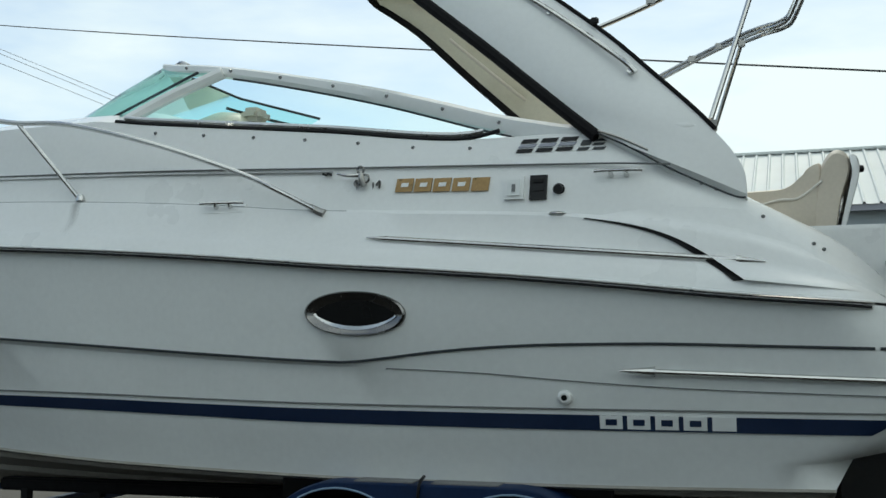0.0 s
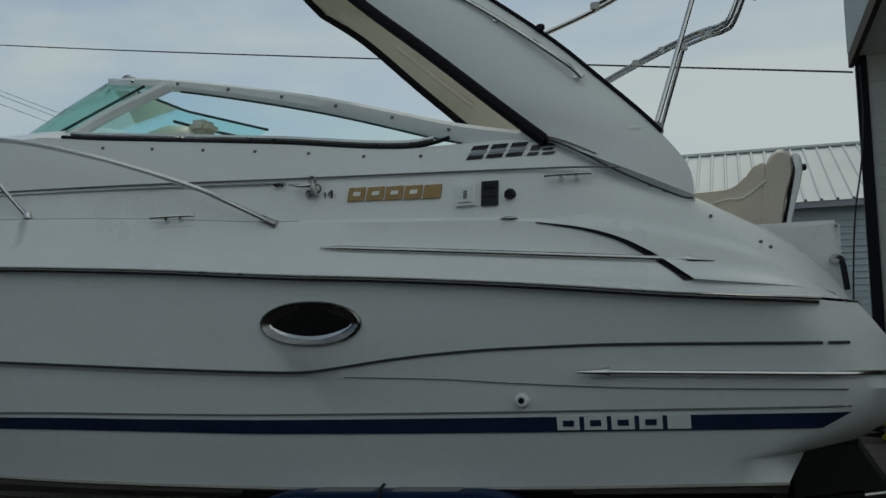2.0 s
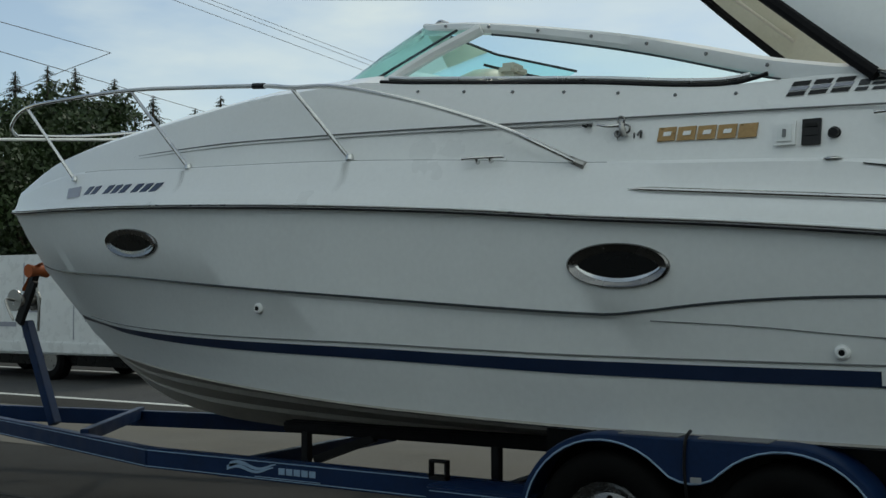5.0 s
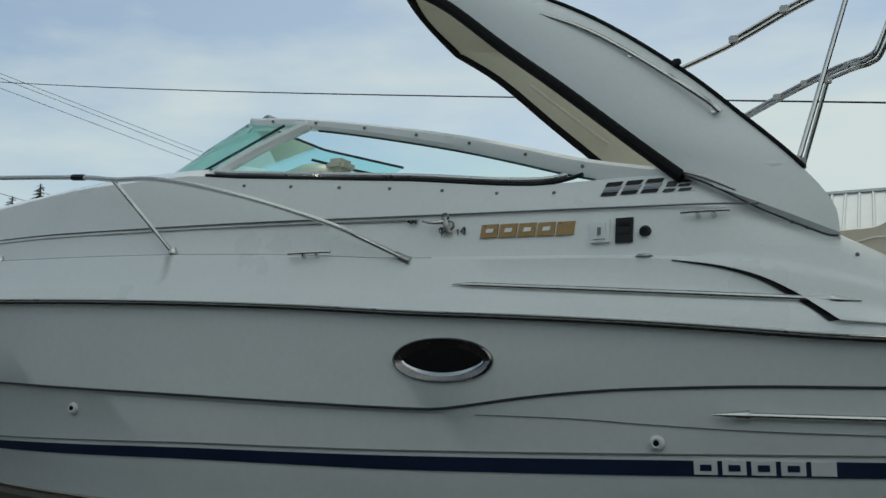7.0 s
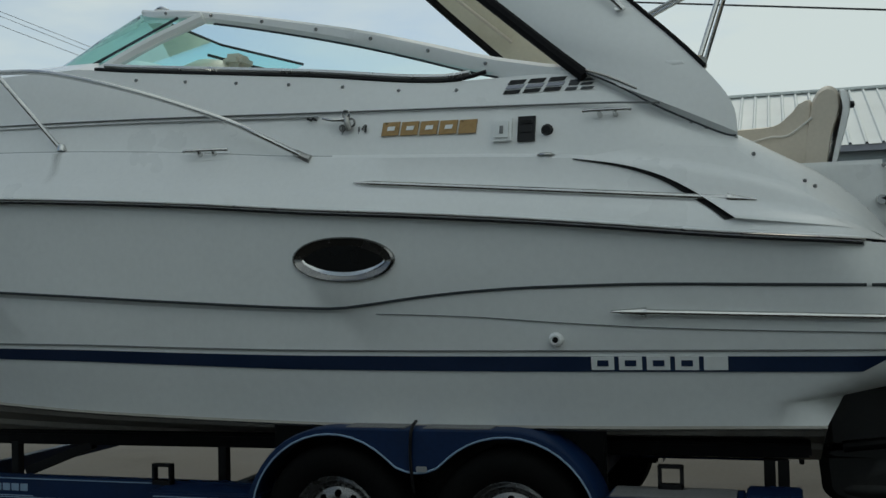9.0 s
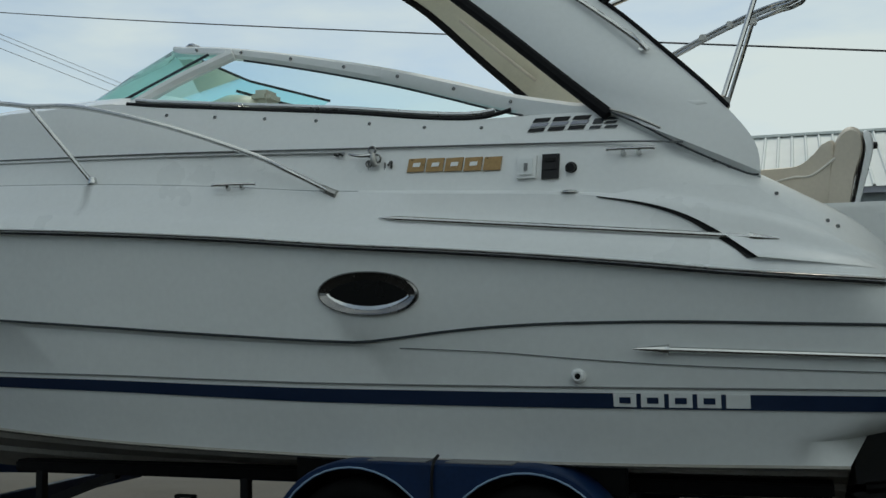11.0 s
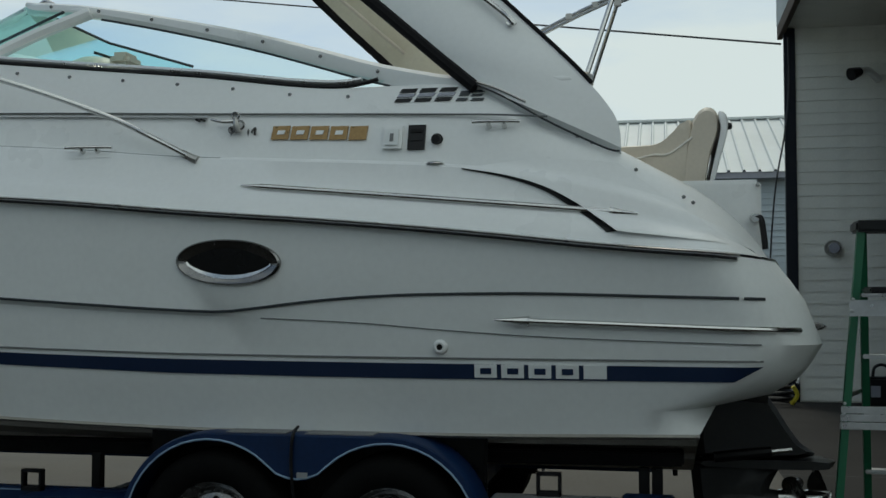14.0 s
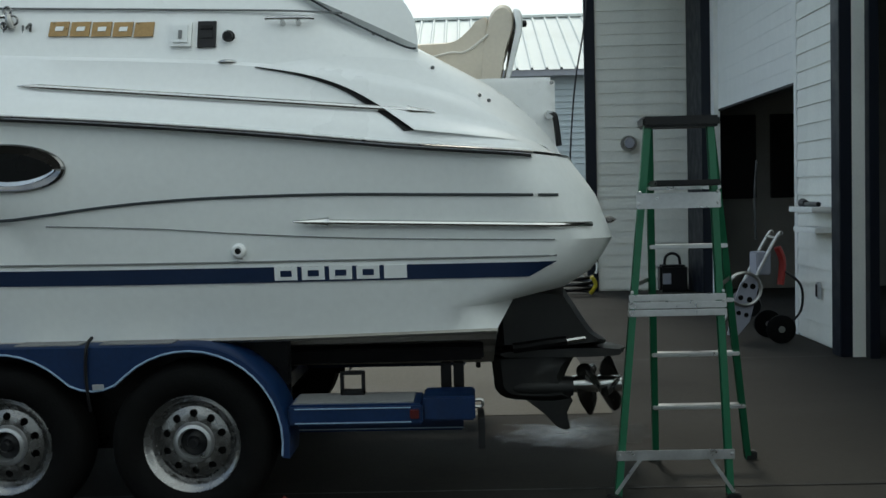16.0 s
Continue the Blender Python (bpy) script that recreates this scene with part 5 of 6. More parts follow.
part("transom_bracket", slab([(0.17, 0.59), (0.19, 0.90), (0.52, 0.91), (0.58, 0.87), (0.65, 0.76), (0.72, 0.66), (0.775, 0.600), (0.45, 0.580)], 0.16, 0.8), DRIVE, drive, "dark upper drive housing")
part("bellows", lathe([(0.10, 0.0), (0.115, 0.03), (0.10, 0.06), (0.115, 0.09), (0.10, 0.12), (0.115, 0.15), (0.10, 0.18)], (0.16, YC, 0.68), 20, "x"), RUBBER, drive)
part("trim_ram", tube([(0.28, YC - 0.17, 0.60), (0.56, YC - 0.17, 0.635)], 0.028, 10), BLACK, drive)
part("ram_rod", tube([(0.56, YC - 0.17, 0.635), (0.66, YC - 0.15, 0.645)], 0.014, 8), STEEL, drive)
part("cavitation_plate", slab([(0.20, 0.545), (0.20, 0.575), (0.60, 0.590), (0.86, 0.582), (0.878, 0.562), (0.84, 0.543), (0.55, 0.538)], 0.13, 0.9), DRIVE, drive, "flat grey anti-cavitation plate")
part("leg", slab([(0.165, 0.56), (0.178, 0.42), (0.195, 0.345), (0.29, 0.300), (0.59, 0.300), (0.562, 0.43), (0.590, 0.56)], 0.055, 0.75), DRIVE, drive)
part("gearcase", lathe([(0.0, 0.0), (0.03, 0.012), (0.052, 0.05), (0.062, 0.12), (0.064, 0.25), (0.058, 0.36), (0.052, 0.40), (0.0, 0.40)], (0.205, YC, 0.365), 24, "x"), DRIVE, drive)
part("skeg", slab([(0.33, 0.31), (0.45, 0.215), (0.52, 0.142), (0.585, 0.135), (0.572, 0.22), (0.59, 0.31)], 0.012, 0.9), DRIVE, drive)
part("prop_hub", lathe([(0.0, 0.0), (0.046, 0.0), (0.048, 0.13), (0.046, 0.135), (0.048, 0.14), (0.044, 0.26), (0.036, 0.265), (0.0, 0.24)], (0.605, YC, 0.375), 24, "x"), STEEL, drive, "polished propeller hub")


def blade(x0, ang, length, pitch, hand):
    rows = []
    c = Vector((x0, YC, 0.375))
    for i in range(8):
        f = i / 7
        r = 0.042 + length * f
        chord = 0.098 * (0.55 + 1.5 * f - 1.75 * f * f)
        row = []
        for k in range(7):
            g = (k / 6 - 0.5) * 2 * chord
            tw = pitch * (1 - 0.45 * f)
            ax, tn = g * math.sin(tw), g * math.cos(tw) * hand
            a = ang + tn / r
            row.append(c + Vector((ax + 0.02 * f, r * math.cos(a), r * math.sin(a))))
        rows.append(row)
    return rows


for x0, start, hand in ((0.675, 0.35, 1), (0.80, 0.95, -1)):
    for k in range(3):
        rows = blade(x0, start + k * 2 * math.pi / 3, 0.125, 0.9, hand)
        bm = grid_mesh(rows)
        bmesh.ops.solidify(bm, geom=bm.faces[:], thickness=0.006)
        part("blade", bm, GUNMETAL, drive, "dark steel propeller blade")

# ---- step ladder ----
ladder = thing("step_ladder", (1.05, 5.3, 0.0), "green fibreglass step ladder with aluminium steps and black cap", "ladder")
NL, NR = (Vector((0.694, 4.93, 0.0)), Vector((0.862, 4.99, 1.70))), (Vector((1.228, 4.93, 0.0)), Vector((1.168, 4.99, 1.70)))
FL, FR = (Vector((1.000, 5.72, 0.0)), Vector((0.885, 5.09, 1.70))), (Vector((1.505, 5.72, 0.0)), Vector((1.190, 5.09, 1.70)))


def on(rail, z):
    return rail[0].lerp(rail[1], z / 1.70)


def channel(rail, w=0.060, d=0.030, open_side=1):
    """A C-shaped rail: a web and two flanges."""
    bm = bmesh.new()
    a, b = rail
    bar(a, b, d, 0.006, 0.001, bm, up=(1, 0, 0))
    x = Vector((open_side * w / 2.6, 0, 0))
    for s in (-1, 1):
        o = Vector((0, s * d / 2, 0))
        bar(a + o + x * 0.5, b + o + x * 0.5, 0.005, w / 2.2, 0.001, bm, up=(1, 0, 0))
    return bm


for rail, side in ((NL, 1), (NR, -1), (FL, 1), (FR, -1)):
    r = part("rail", channel(rail, 0.068, 0.034, side), GREEN, ladder, "green fibreglass rail")
    part("foot", box(rail[0] + Vector((-0.03, -0.028, 0.0)), rail[0] + Vector((0.03, 0.028, 0.045)), 0.006), RUBBER, r)
for z, hgt in ((0.222, 0.045), (1.362, 0.070)):
    b = part("brace", bar(on(NL, z) + Vector((-0.012, -0.022, 0)), on(NR, z) + Vector((0.012, -0.022, 0)), 0.006, hgt, 0.002), ALU, ladder, "aluminium back brace")
for dz in (-0.034, 0.0, 0.034):
    part("brace", bar(on(NL, 0.895 + dz) + Vector((-0.012, -0.024, 0)), on(NR, 0.895 + dz) + Vector((0.012, -0.024, 0)), 0.010, 0.030, 0.003), ALU, ladder)
for z in (0.305, 0.59, 0.87, 1.14, 1.42):
    st = part("step", box(on(FL, z) + Vector((0.0, -0.035, -0.010)), Vector((on(FR, z).x, on(FR, z).y + 0.035, z + 0.010)), 0.004), ALU, ladder, "ribbed aluminium step")
for rail, s in ((NL, 1), (NR, -1)):
    part("diagonal", bar(on(rail, 0.05) + Vector((0, -0.02, 0)), on(rail, 0.21) + Vector((s * 0.10, -0.02, 0)), 0.005, 0.016, 0.001), ALU, ladder)
    for z in (0.225, 0.91, 0.955, 1.35, 1.40):
        part("rivet", lathe([(0.0, -0.006), (0.006, -0.005), (0.008, 0.0)], on(rail, z) + Vector((0, -0.027, 0)), 10), ALU, ladder)
    far_rail = FL if s > 0 else FR
    part("spreader", bar(on(rail, 0.98), on(far_rail, 0.98), 0.004, 0.02, 0.001), DULL_STEEL, ladder)
part("cap", box((0.850, 4.95, 1.690), (1.193, 5.12, 1.740), 0.010), BLACK, ladder, "black moulded top cap")
tray = part("pail_shelf", box((0.87, 4.78, 1.425), (1.16, 4.97, 1.452), 0.008), BLACK, ladder, "black folding pail shelf")
chock = solid("wheel_chock", plate([(-0.86, 4.66, 0.0), (-0.66, 4.66, 0.0), (-0.70, 4.66, 0.03), (-0.78, 4.66, 0.10), (-0.82, 4.66, 0.02)], (0, 0.14, 0)), RED, "red plastic wheel chock on the concrete", "wheel chock", loc=(-0.76, 4.73, 0.0))


# ---- workshop building beside the yard ----
WX, WY = 3.19, 15.65  # the door wall faces -x, the short wall faces -y


def wall_solid(name, a, b, mat, label, category="wall"):
    return solid(name, box(a, b, 0.0), mat, label, category, "structure")


wall_a = wall_solid("wall_north", (1.76, WY + 0.02, 0.0), (9.75, WY + 0.25, 5.17), SIDING, "white lap-sided workshop wall")
wall_b = wall_solid("wall_east", (WX + 0.02, 9.08, 0.0), (WX + 0.22, 10.58, 5.17), SIDING, "white lap-sided wall between garage doors")
wall_solid("wall_header", (WX + 0.02, 10.58, 4.09), (WX + 0.22, WY + 0.02, 5.17), SIDING, "white wall over the garage door")
wall_solid("wall_header_2", (WX + 0.02, 4.56, 4.09), (WX + 0.22, 9.08, 5.17), SIDING, "white wall over the second garage door")
# inner walls and ceiling hold the indoor shade in their colour
wall_solid("wall_inner", (9.55, 4.391, 0), (9.75, WY, 5.17), INTERIOR, "inner workshop wall coloured darker for the indoor shade")
wall_solid("wall_end", (WX + 0.02, 4.22, 0.0), (9.75, 4.391, 5.17), INTERIOR, "unseen end wall added to close the workshop")
wall_solid("wall_inner_north", (WX + 0.24, WY - 0.05, 0.0), (9.55, WY + 0.015, 5.17), INTERIOR, "inner workshop wall behind dark panels, coloured darker for the indoor shade")
solid("ceiling", box((WX + 0.02, 4.22, 4.98), (9.75, WY, 5.09), 0), INTERIOR, "workshop ceiling coloured darker for the indoor shade", "ceiling", "structure")

# siding boards: one mesh shared by all boards of a wall
def board_mesh(name, length, axis):
    bm = bmesh.new()
    prof = [(0.0, 0.0), (-0.020, 0.0), (-0.007, 0.165), (0.0, 0.165)]
    rows = []
    for t in (0.0, length):
        rows.append([Vector((t, d, z)) if axis == "x" else Vector((d, t, z)) for d, z in prof])
    grid_mesh(rows, closed_v=True, bm=bm)
    for r in rows:
        bm.faces.new([bm.verts.new(p) for p in r])
    weld(bm)
    bmesh.ops.recalc_face_normals(bm, faces=bm.faces)
    me = bpy.data.meshes.new(name)
    bm.to_mesh(me)
    bm.free()
    me.materials.append(SIDING)
    return me


me_a, me_b = board_mesh("siding_board", 1.29, "x"), board_mesh("siding_board", 1.22, "y")
for k in range(31):
    b = new("siding_board", me_a)
    b.location = (1.88, WY + 0.02, 0.02 + k * 0.165 + random.uniform(-0.004, 0.004))
    b.parent = wall_a
    b = new("siding_board", me_b)
    b.location = (WX + 0.02, 9.31, 0.02 + k * 0.165 + random.uniform(-0.004, 0.004))
    b.parent = wall_b

solid("corner_trim", box((1.73, WY - 0.03, 0.0), (1.88, WY + 0.06, 5.17), 0.006), TRIM_NAVY, "dark navy corner board", "trim", "structure")
solid("door_trim", box((3.13, 14.474, 0), (3.39, 14.627, 4.136), 0.006), TRIM_NAVY, "dark navy garage door casing", "trim", "structure")
solid("door_trim", box((3.25, 14.286, 0), (3.33, 14.474, 4.089), 0.004), TRIM_WHITE, "white garage door jamb", "trim", "structure")
solid("door_trim", box((3.15, 10.576, 4.089), (3.225, 14.627, 4.437), 0.006), TRIM_NAVY, "dark navy garage door header", "trim", "structure")
solid("wall_return", box((3.17, 14.627, 0), (3.35, 15.64, 5.17), 0), TRIM_NAVY, "dark navy painted wall return", "wall", "structure")
solid("door_trim", box((3.11, 9.09, 0), (3.35, 9.305, 4.982), 0.006), TRIM_NAVY, "dark navy garage door casing", "trim", "structure")
solid("door_trim", box((3.31, 8.97, 0), (3.39, 9.075, 4.089), 0.004), TRIM_NAVY, "dark garage door jamb", "trim", "structure")
solid("door_trim", box((3.19, 10.533, 0), (3.25, 10.618, 4.089), 0.004), TRIM_WHITE, "white garage door jamb", "trim", "structure")
door = solid("garage_door", box((3.31, 10.576, 2.444), (3.37, 14.329, 4.089), 0.004), TRIM_WHITE, "white sectional garage door raised part way", "garage door", "structure")
for k in range(9):
    z = 2.60 + k * 0.165
    part("panel_joint", box((3.306, 10.60, z), (3.312, 14.31, z + 0.006), 0), TRIM_WHITE, door)
part("bottom_seal", box((3.305, 10.584, 2.43), (3.375, 14.32, 2.455), 0), RUBBER, door)
# dark boards on the inner wall
for x0, x1, z0, z1 in ((3.62, 4.12, 1.28, 2.46), (4.32, 4.72, 1.28, 2.46)):
    solid("wall_board", box((x0, WY - 0.10, z0), (x1, WY - 0.05, z1), 0.01), BLACK, "dark board hung on the workshop wall", "wall board")
# canopy over the doors
roof = thing("canopy", (1.85, 11.386, 5.17), "deep metal-clad canopy over the workshop doors", "canopy", kind="structure")
part("soffit", box((1.75, 6.268, 5.17), (9.95, 15.992, 5.245), 0), SIDING, roof)
part("fascia_board", box((1.68, 6.268, 5.095), (1.75, 15.992, 5.283), 0.004), BARK, roof, "weathered brown fascia board")
bm = bmesh.new()
prof = []
y = 6.27
while y < 15.9:
    prof += [(1.70, y), (1.70, y + 0.12), (1.67, y + 0.15), (1.67, y + 0.18), (1.70, y + 0.21)]
    y += 0.25
grid_mesh([[Vector((x, yy, 5.28)) for x, yy in prof], [Vector((x, yy, 6.35)) for x, yy in prof]], bm=bm)
part("metal_cladding", bm, METAL_ROOF, roof, "pale corrugated metal cladding", smooth=0)
part("canopy_top", box((1.72, 6.268, 6.298), (9.95, 15.992, 6.354), 0), METAL_ROOF, roof)
# fixtures
g = thing("wall_meter", (2.34, WY, 2.10), "round grey utility meter on the siding", "meter")
part("meter_body", lathe([(0.0, -0.12), (0.085, -0.115), (0.105, -0.08), (0.115, -0.03), (0.115, 0.03)], (2.34, WY - 0.01, 2.10), 24), GUNMETAL, g)
part("meter_face", lathe([(0.0, -0.123), (0.07, -0.121), (0.072, -0.11)], (2.34, WY - 0.01, 2.10), 20), GREY_MARK, g)
lampf = thing("security_light", (2.8, WY - 0.1, 4.45), "small dark floodlight on a wall arm", "wall light")
part("arm", tube([(2.97, WY - 0.02, 4.40), (2.80, WY - 0.2, 4.50), (2.68, WY - 0.3, 4.47)], 0.05, 8), TRIM_WHITE, lampf)
part("head", tube([(2.68, WY - 0.3, 4.47), (2.55, WY - 0.38, 4.42)], (0.06, 0.09), 10), BLACK, lampf)
shelf = thing("wall_shelf", (3.11, 9.8, 1.128), "two narrow white ledges with a black torch", "shelf")
part("ledge", box((2.97, 9.37, 1.194), (3.19, 10.05, 1.241), 0.006), TRIM_WHITE, shelf)
part("ledge", box((3.01, 9.42, 1.015), (3.19, 10.05, 1.062), 0.006), TRIM_WHITE, shelf)
torch = thing("hand_torch", (3.05, 9.65, 1.241), "black hand torch lying on the ledge", "torch")
part("barrel", tube([(3.05, 9.45, 1.264), (3.05, 9.80, 1.264)], 0.022, 8), BLACK, torch)
part("head", tube([(3.05, 9.80, 1.269), (3.05, 9.90, 1.274)], (0.03, 0.042), 10), BLACK, torch)
solid("wall_outlet", box((3.15, 9.80, 0.414), (3.18, 9.868, 0.564), 0.006), ALU, "grey weatherproof outlet on the siding", "outlet")
part("socket", box((3.142, 9.813, 0.432), (3.152, 9.855, 0.545), 0.004), BLACK, bpy.data.objects["wall_outlet"])
cable = [(1.78, 15.566, 5.029), (1.77, 15.48, 4.324), (1.7, 15.395, 3.666), (1.55, 15.31, 2.82), (1.45, 15.182, 1.504), (1.47, 15.139, 0.282)]
solid("hanging_cable", tube(cable, 0.012, 6), WIRE, "thin dark cable hanging from the canopy corner", "cable")

# hand truck with a pressure washer
ht = thing("pressure_washer", (2.85, 10.192, 0), "pale tubular pressure washer cart with black wheels", "pressure washer")
for y in (10.04, 10.35):
    part("frame_rail", tube([(2.41, y, 0.09), (2.57, y, 0.42), (2.85, y, 0.96), (2.91, y, 0.99)], 0.015, 8), DULL_STEEL, ht)
for x, z in ((2.55, 0.40), (2.70, 0.68), (2.85, 0.96)):
    part("cross_bar", tube([(x, 10.04, z), (x, 10.35, z)], 0.014, 8), DULL_STEEL, ht)
side_plate = part("side_plate", plate([(2.40, 10.02, 0.08), (2.44, 10.02, 0.32), (2.52, 10.02, 0.55), (2.60, 10.02, 0.62), (2.70, 10.02, 0.60), (2.66, 10.02, 0.42), (2.60, 10.02, 0.20), (2.48, 10.02, 0.06)], (0, 0.02, 0)), GREY_MARK, ht, "pale perforated side plate")
for x, z, r in ((2.56, 0.53, 0.026), (2.63, 0.52, 0.026), (2.52, 0.42, 0.024), (2.60, 0.40, 0.026), (2.50, 0.28, 0.022), (2.57, 0.26, 0.022)):
    part("plate_hole", lathe([(0.0, -0.004), (r, -0.004), (r, 0.01)], (x, 10.02, z), 14), DARK, side_plate)
part("plate", box((2.68, 10.064, 0.62), (2.81, 10.32, 0.827), 0.01), GREY_MARK, ht)
part("pump", lathe([(0.0, -0.16), (0.10, -0.15), (0.13, -0.05), (0.13, 0.1), (0.08, 0.16), (0.0, 0.16)], (2.61, 10.192, 0.338), 18), BLACK, ht)
part("hose_reel", tube([Vector((2.55 + 0.15 * math.cos(a), 9.98 + 0.004 * a, 0.50 + 0.15 * math.sin(a))) for a in np.linspace(0, 12, 50)], 0.016, 6, smooth_n=1), DULL_STEEL, ht)
for y in (9.97, 10.41):
    w = part("wheel", lathe([(0.03, -0.03), (0.10, -0.03), (0.13, -0.02), (0.13, 0.02), (0.10, 0.03), (0.03, 0.03)], (2.87, y, 0.13), 24), TYRE, ht)
    part("hub", lathe([(0.0, -0.034), (0.03, -0.032), (0.035, 0.0)], (2.87, y, 0.13), 12), DULL_STEEL, w)
part("lance", tube([(2.73, 10.277, 0.94), (2.75, 10.38, 1.35), (2.80, 10.48, 1.68)], 0.010, 6), BLACK, ht)
part("red_gun", tube([(2.93, 10.192, 0.517), (2.95, 10.192, 0.733), (2.9, 10.175, 0.865)], 0.035, 8), RED, ht, "red spray gun handle")
part("hose", tube([(2.95, 10.192, 0.658), (3.09, 10.107, 0.517), (3.09, 10.107, 0.282), (2.95, 10.107, 0.132)], 0.012, 6), BLACK, ht)
bat = thing("battery_charger", (2.87, 15.438, 0), "black battery charger with a carry handle", "charger")
part("case", box((2.7, 15.267, 0), (3.08, 15.523, 0.376), 0.03), BLACK, bat)
part("handle", tube([(2.78, 15.395, 0.367), (2.8, 15.395, 0.489), (2.89, 15.395, 0.536), (2.98, 15.395, 0.489), (3, 15.395, 0.367)], 0.02, 8), BLACK, bat)
part("dial_plate", box((2.73, 15.259, 0.113), (2.85, 15.271, 0.263), 0.004), GREY_MARK, bat)
coil = thing("hose_coil", (1.5, 15.139, 0), "coiled yellow and pale hose on the ground", "hose")
part("coil", tube([Vector((1.50 + (0.24 + 0.01 * math.sin(a * 3)) * math.cos(a), 15.14 + 0.2 * math.sin(a), 0.03 + 0.012 * a)) for a in np.linspace(0, 19, 80)], 0.025, 6, smooth_n=1), BLACK, coil)
part("yellow_end", tube([(1.7, 15.054, 0.028), (1.77, 15.011, 0.15), (1.71, 14.986, 0.263)], 0.03, 8), YELLOW, coil)
part("pale_loop", tube([Vector((1.67 + 0.13 * math.cos(a), 15.05, 0.39 + 0.16 * math.sin(a))) for a in np.linspace(-0.6, 4.2, 20)], 0.02, 6, smooth_n=1), TRIM_WHITE, coil)
# things in the dim doorway
cart = thing("tool_cabinet", (4.75, 8.827, 0), "dark tool cabinet inside the workshop", "cabinet")
part("body", box((4.35, 8.145, 0), (5.05, 9.168, 1.269), 0.02), BLACK, cart)
for k in range(4):
    part("drawer", box((4.335, 8.19, 0.2 + k * 0.26), (4.355, 9.13, 0.42 + k * 0.26), 0.004), TRIM_NAVY, cart)
part("paper", box((4.33, 8.742, 0.893), (4.342, 8.87, 1.147), 0), TRIM_WHITE, cart)
part("paper", box((4.33, 8.912, 0.705), (4.342, 9.015, 0.893), 0), GREY_MARK, cart)

# ---- far metal-roofed shed ----
shed = thing("metal_shed", (-2.0, 33.0, 0.0), "long shed with pale ribbed metal roof and blue-grey walls", "shed")
part("wall", box((-16.0, 30.2, 0.0), (14.0, 41.8, 4.77), 0), BLUE_WALL, shed)
for k in range(26):
    part("wall_lap", box((-16.0, 30.17, 0.2 + k * 0.17), (14.0, 30.21, 0.215 + k * 0.17), 0), BLUE_WALL, shed)
part("eave_board", box((-16.4, 29.75, 4.62), (14.4, 29.85, 4.80), 0), GREY_MARK, shed)
bm = bmesh.new()
prof, x = [], -16.5
while x < 14.5:
    prof += [(x, 0.0), (x + 0.27, 0.0), (x + 0.30, 0.06), (x + 0.34, 0.06), (x + 0.37, 0.0)]
    x += 0.40
grid_mesh([[Vector((x, 29.7, 4.78 + d)) for x, d in prof], [Vector((x, 36.0, 7.18 + d)) for x, d in prof], [Vector((x, 42.3, 4.78 + d)) for x, d in prof]], bm=bm)
part("roof", bm, METAL_ROOF, shed, "pale ribbed metal roof", smooth=0)
part("ridge_cap", box((-16.5, 35.85, 7.18), (14.5, 36.15, 7.27), 0.02), METAL_ROOF, shed)

# ---- white van behind the bow ----
van = thing("white_van", (-17.2, 14.3, 0.0), "white van parked beyond the bow with dark markings", "van")
side_prof = [(-17.6, 0.42), (-17.65, 1.0), (-17.2, 1.25), (-16.6, 2.05), (-16.2, 2.15), (-12.2, 2.15), (-12.05, 2.0), (-12.0, 0.95), (-11.98, 0.45)]
rows = []
for y, s in ((12.4, 1.0), (12.3, 0.995), (14.25, 0.995), (14.15, 1.0)):
    rows.append([Vector((-16.1 + (x + 14.8) * s, y, 0.42 + (z - 0.42) * s)) for x, z in side_prof])
bm = grid_mesh(rows[1:3], closed_v=True)
for r in (rows[1], rows[2]):
    bm.faces.new([bm.verts.new(p) for p in r])
body = part("body", weld(bm), WHITE_PAINT, van)
part("sill_strip", box((-18.8, 12.25, 0.46), (-13.35, 12.31, 0.66), 0.02), WHITE_PAINT, body)
part("door_seam", box((-15.92, 12.293, 0.70), (-15.9, 12.302, 2.0), 0), GREY_MARK, body)
part("door_seam", box((-14.65, 12.293, 0.70), (-14.63, 12.302, 2.0), 0), GREY_MARK, body)
for x0, x1, z0, z1 in ((-15.6, -14.8, 0.90, 0.98), (-14.5, -14.25, 1.15, 1.45), (-13.25, -12.8, 1.25, 1.30), (-13.2, -12.8, 1.14, 1.19), (-13.05, -12.85, 1.0, 1.06)):
    part("marking_bar", box((x0 - 1.3, 12.290, z0), (x1 - 1.3, 12.302, z1), 0), GREY_MARK, body)
part("underbody", box((-18.6, 12.45, 0.25), (-13.5, 14.05, 0.46), 0.02), DARK, van)
for x in (-18.0, -15.3):
    for y in (12.37, 13.97):
        w = part("wheel", lathe([(0.19, -0.02), (0.30, -0.04), (0.35, 0.0), (0.35, 0.18), (0.30, 0.22), (0.19, 0.2)], (x, y, 0.35), 28), TYRE, van)
        part("hub", lathe([(0.0, 0.0), (0.17, 0.01), (0.195, -0.01), (0.195, 0.1)], (x, y, 0.35), 20), DULL_STEEL, w)

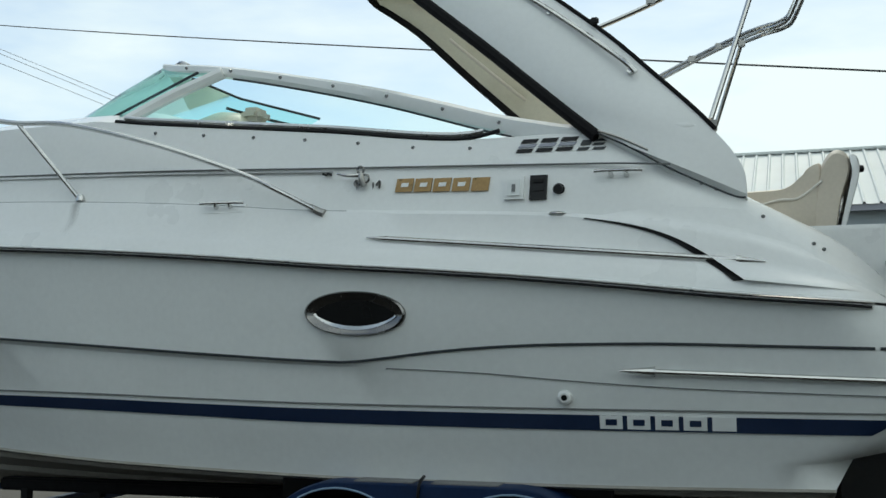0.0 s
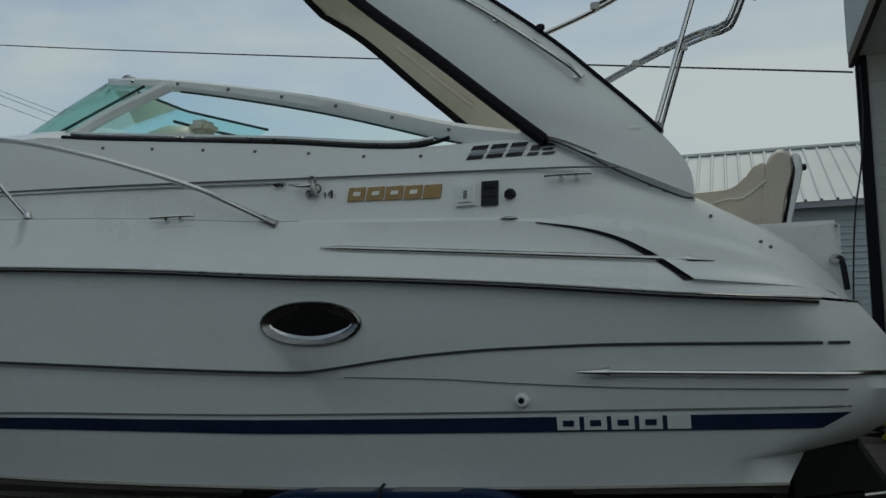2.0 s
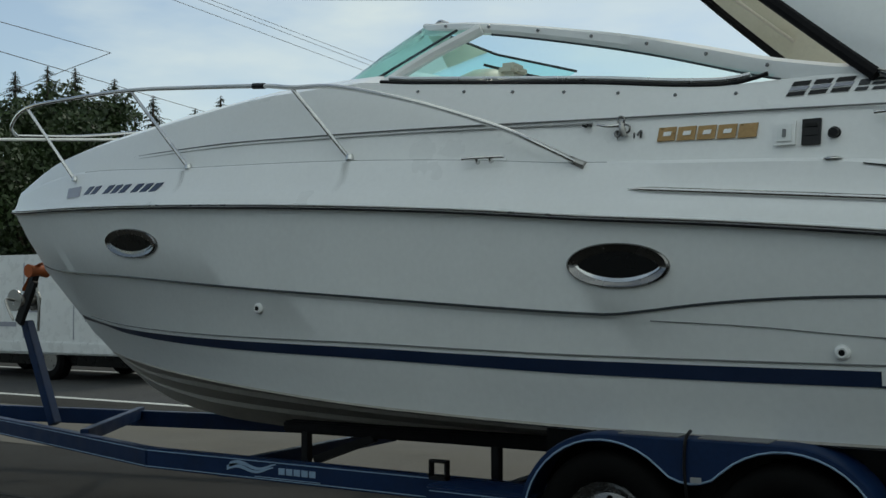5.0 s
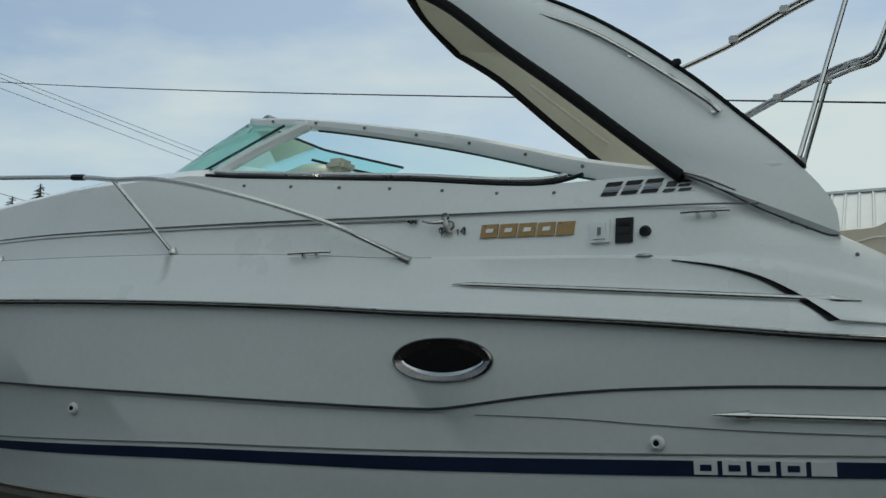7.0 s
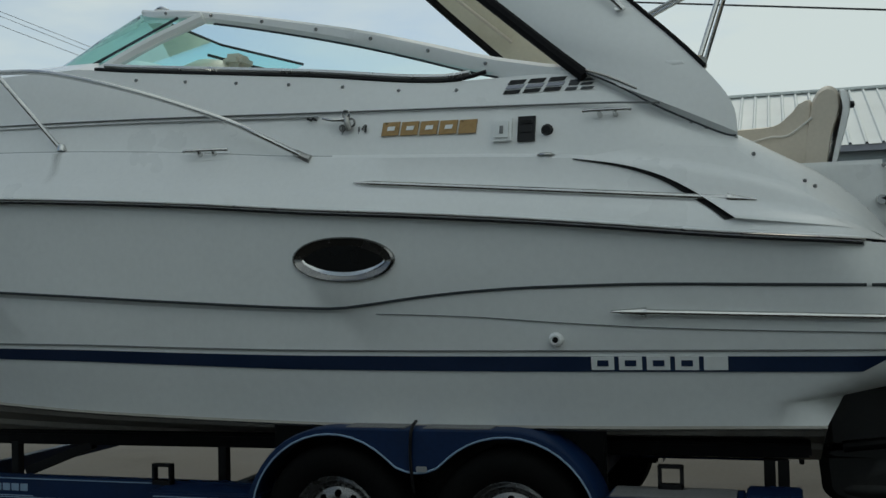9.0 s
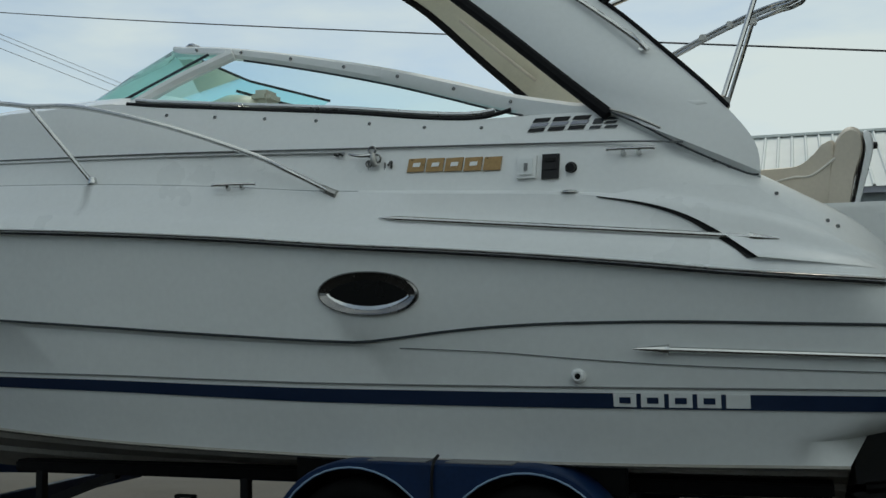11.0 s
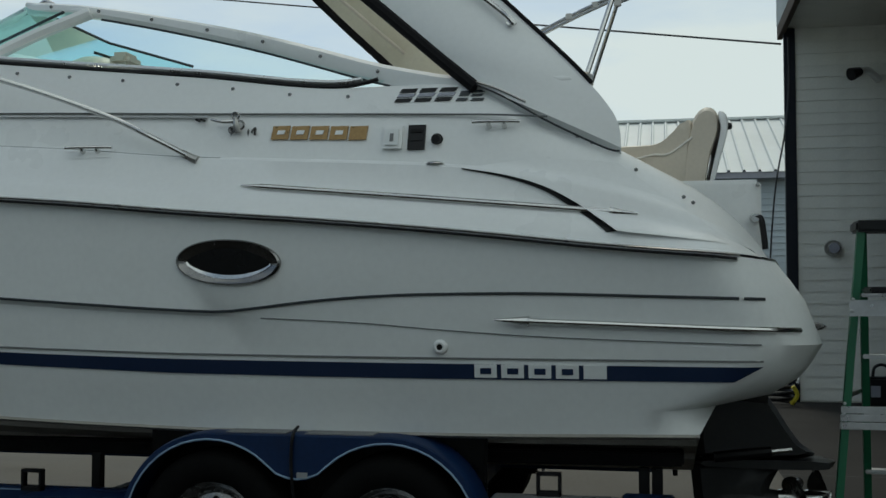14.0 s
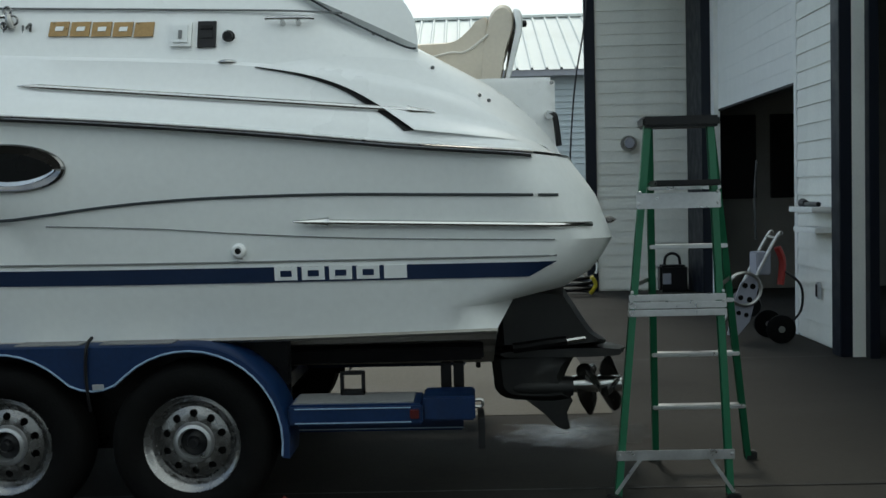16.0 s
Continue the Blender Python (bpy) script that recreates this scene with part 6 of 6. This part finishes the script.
# ---- trees ----
def conifer(x, y, h, r, seed):
    rnd = random.Random(seed)
    t = thing("conifer", (x, y, 0.0), "tall dark conifer with drooping ragged boughs", "tree", "distant conifers")
    part("trunk", tube([(x, y, 0), (x + 0.1, y, h * 0.5), (x, y, h)], (0.028 * h, 0.03), 7), BARK, t)
    vs, fs = [], []
    n = int(h * 30)
    for i in range(n):
        f = (i + rnd.random()) / n
        z = h * (0.12 + 0.88 * f)
        reach = r * 1.25 * (1 - f) ** 0.6 * rnd.uniform(0.35, 1.1) + 0.10
        a = rnd.uniform(0, 2 * math.pi)
        ca, sa = math.cos(a), math.sin(a)
        droop = reach * rnd.uniform(0.12, 0.45)
        w = 0.12 + reach * 0.26
        for k in range(5):
            g0, g1 = k / 5, (k + 1) / 5
            for s in (-1, 1):
                tip = w * (1 - g0) * rnd.uniform(0.5, 1.3)
                p0 = (x + ca * reach * g0, y + sa * reach * g0, z - droop * g0 * g0)
                p1 = (x + ca * reach * g1, y + sa * reach * g1, z - droop * g1 * g1)
                p2 = (x + ca * reach * (g1 + 0.05) - s * sa * tip, y + sa * reach * (g1 + 0.05) + s * ca * tip, z - droop * g1 * g1 - tip * rnd.uniform(0.2, 0.7))
                b = len(vs)
                vs += [p0, p1, p2]
                fs.append((b, b + 1, b + 2))
    add_leaf_mesh("crown", vs, fs, NEEDLES, t)


def add_leaf_mesh(name, vs, fs, mat, parent):
    me = bpy.data.meshes.new(name)
    o = BASE[parent.name]
    me.from_pydata([(v[0] - o.x, v[1] - o.y, v[2] - o.z) for v in vs], [], fs)
    me.materials.append(mat)
    ob = new(name, me)
    ob.parent = parent
    BASE[ob.name] = o
    return ob


def from_bearing(az, dist):
    return dist * math.sin(radians(az)), dist * math.cos(radians(az))


TREES = ((-51.3, 66, 14.6, 2.9), (-50.0, 72, 15.8, 2.8), (-48.1, 64, 13.7, 3.0), (-46.2, 66, 13.2, 2.8), (-47.1, 70, 12.8, 2.6), (-44.1, 70, 13.2, 2.6), (-42.8, 68, 13.7, 2.6), (-40.8, 74, 14.5, 2.4), (-39.9, 76, 14.9, 2.3),
         (-52.8, 62, 13.4, 2.8), (-54.5, 66, 14.2, 3.0), (-56.5, 64, 13.4, 2.8), (-45.1, 76, 12.9, 2.5), (-38.4, 80, 14.2, 2.3))
for i, (az, d, h, r) in enumerate(TREES):
    x, y = from_bearing(az, d)
    conifer(x, y, h, r, 100 + i)


def broadleaf(x, y, h, r, seed):
    rnd = random.Random(seed)
    t = thing("broadleaf_tree", (x, y, 0.0), "leafy green tree with a dense uneven crown", "tree", "roadside trees")
    trunk = part("trunk", tube([(x, y, 0), (x + 0.1, y, h * 0.3), (x, y, h * 0.6)], (0.22, 0.10), 8), BARK, t)
    clumps = []
    for i in range(16):
        a, f = rnd.uniform(0, 2 * math.pi), rnd.uniform(0.2, 0.98)
        rr = r * math.sqrt(rnd.random()) * (1.05 - 0.7 * abs(f - 0.45))
        c = Vector((x + rr * math.cos(a), y + rr * math.sin(a), h * f))
        clumps.append((c, rnd.uniform(0.6, 1.25)))
        if i < 7:
            part("limb", tube([(x, y, h * 0.25), (x * 0.5 + c.x * 0.5, y * 0.5 + c.y * 0.5, h * 0.3 + c.z * 0.3), c], (0.08, 0.02), 6), BARK, trunk)
    vs, fs = [], []
    for c, s in clumps:
        for k in range(620):
            d = Vector((rnd.gauss(0, 1), rnd.gauss(0, 1), rnd.gauss(0, 0.8)))
            d = d.normalized() * s * rnd.random() ** 0.4
            p = c + d
            u = Vector((rnd.gauss(0, 1), rnd.gauss(0, 1), rnd.gauss(0, 1))).normalized()
            v = u.cross(Vector((rnd.gauss(0, 1), rnd.gauss(0, 1), rnd.gauss(0, 1)))).normalized()
            l = rnd.uniform(0.07, 0.15)
            b = len(vs)
            vs += [p - u * l, p + v * l * 0.5, p + u * l, p - v * l * 0.5]
            fs.append((b, b + 1, b + 2, b + 3))
    add_leaf_mesh("crown", vs, fs, LEAVES, t)


for i, (az, d, h, r) in enumerate(((-52.0, 40, 8.0, 2.6), (-50.2, 42, 8.6, 2.6), (-55.0, 38, 7.6, 2.6), (-48.4, 44, 6.8, 2.0))):
    x, y = from_bearing(az, d)
    broadleaf(x, y, h, r, 300 + i)

# ---- overhead lines ----
def sky_point(az, el, d):
    return Vector((d * math.sin(radians(az)), d * math.cos(radians(az)), 1.45 + d * math.tan(radians(el))))


def wire(a, b, r, mat, sag=0.0, name="overhead_wire"):
    pts = [a.lerp(b, k / 20) - Vector((0, 0, sag * math.sin(math.pi * k / 20))) for k in range(21)]
    return solid(name, tube(pts, r, 5, smooth_n=1), mat, "thin overhead utility wire against the sky", "wire", group="overhead wires")


a, b = Vector((1.70, 15.7, 4.97)), sky_point(-50.4, 14.9, 60)
wire(a, b, 0.015, WIRE, 0.26)
wire(sky_point(-40.4, 22.93, 34), sky_point(7.0, 20.78, 26), 0.022, WIRE, 0.0)
for (az0, el0), (az1, el1), d0, d1, mat in (((-47.0, 16.1), (-31.0, 10.7), 42, 75, PALE_WIRE), ((-47.0, 15.4), (-31.0, 10.1), 42, 75, PALE_WIRE), ((-46.0, 15.6), (-31.0, 10.45), 42, 75, PALE_WIRE),
                                            ((-55.5, 12.25), (-40.0, 8.4), 40, 70, WIRE), ((-55.5, 13.6), (-48.3, 12.1), 40, 50, WIRE), ((-48.3, 12.1), (-53.5, 9.7), 50, 45, WIRE), ((-56.0, 7.45), (-40.0, 8.0), 34, 38, TRIM_WHITE)):
    wire(sky_point(az0, el0, d0), sky_point(az1, el1, d1), 0.045 if mat == TRIM_WHITE else 0.016, mat, 0.0)

# ---- unseen plain wall added behind the viewer to dim the near hull side ----
wall_solid("unseen_wall_south", (-40.0, -4.3, 0.0), (16.0, -4.0, 5.0), BLUE_WALL, "unseen plain wall added behind the viewer to dim the hull side")
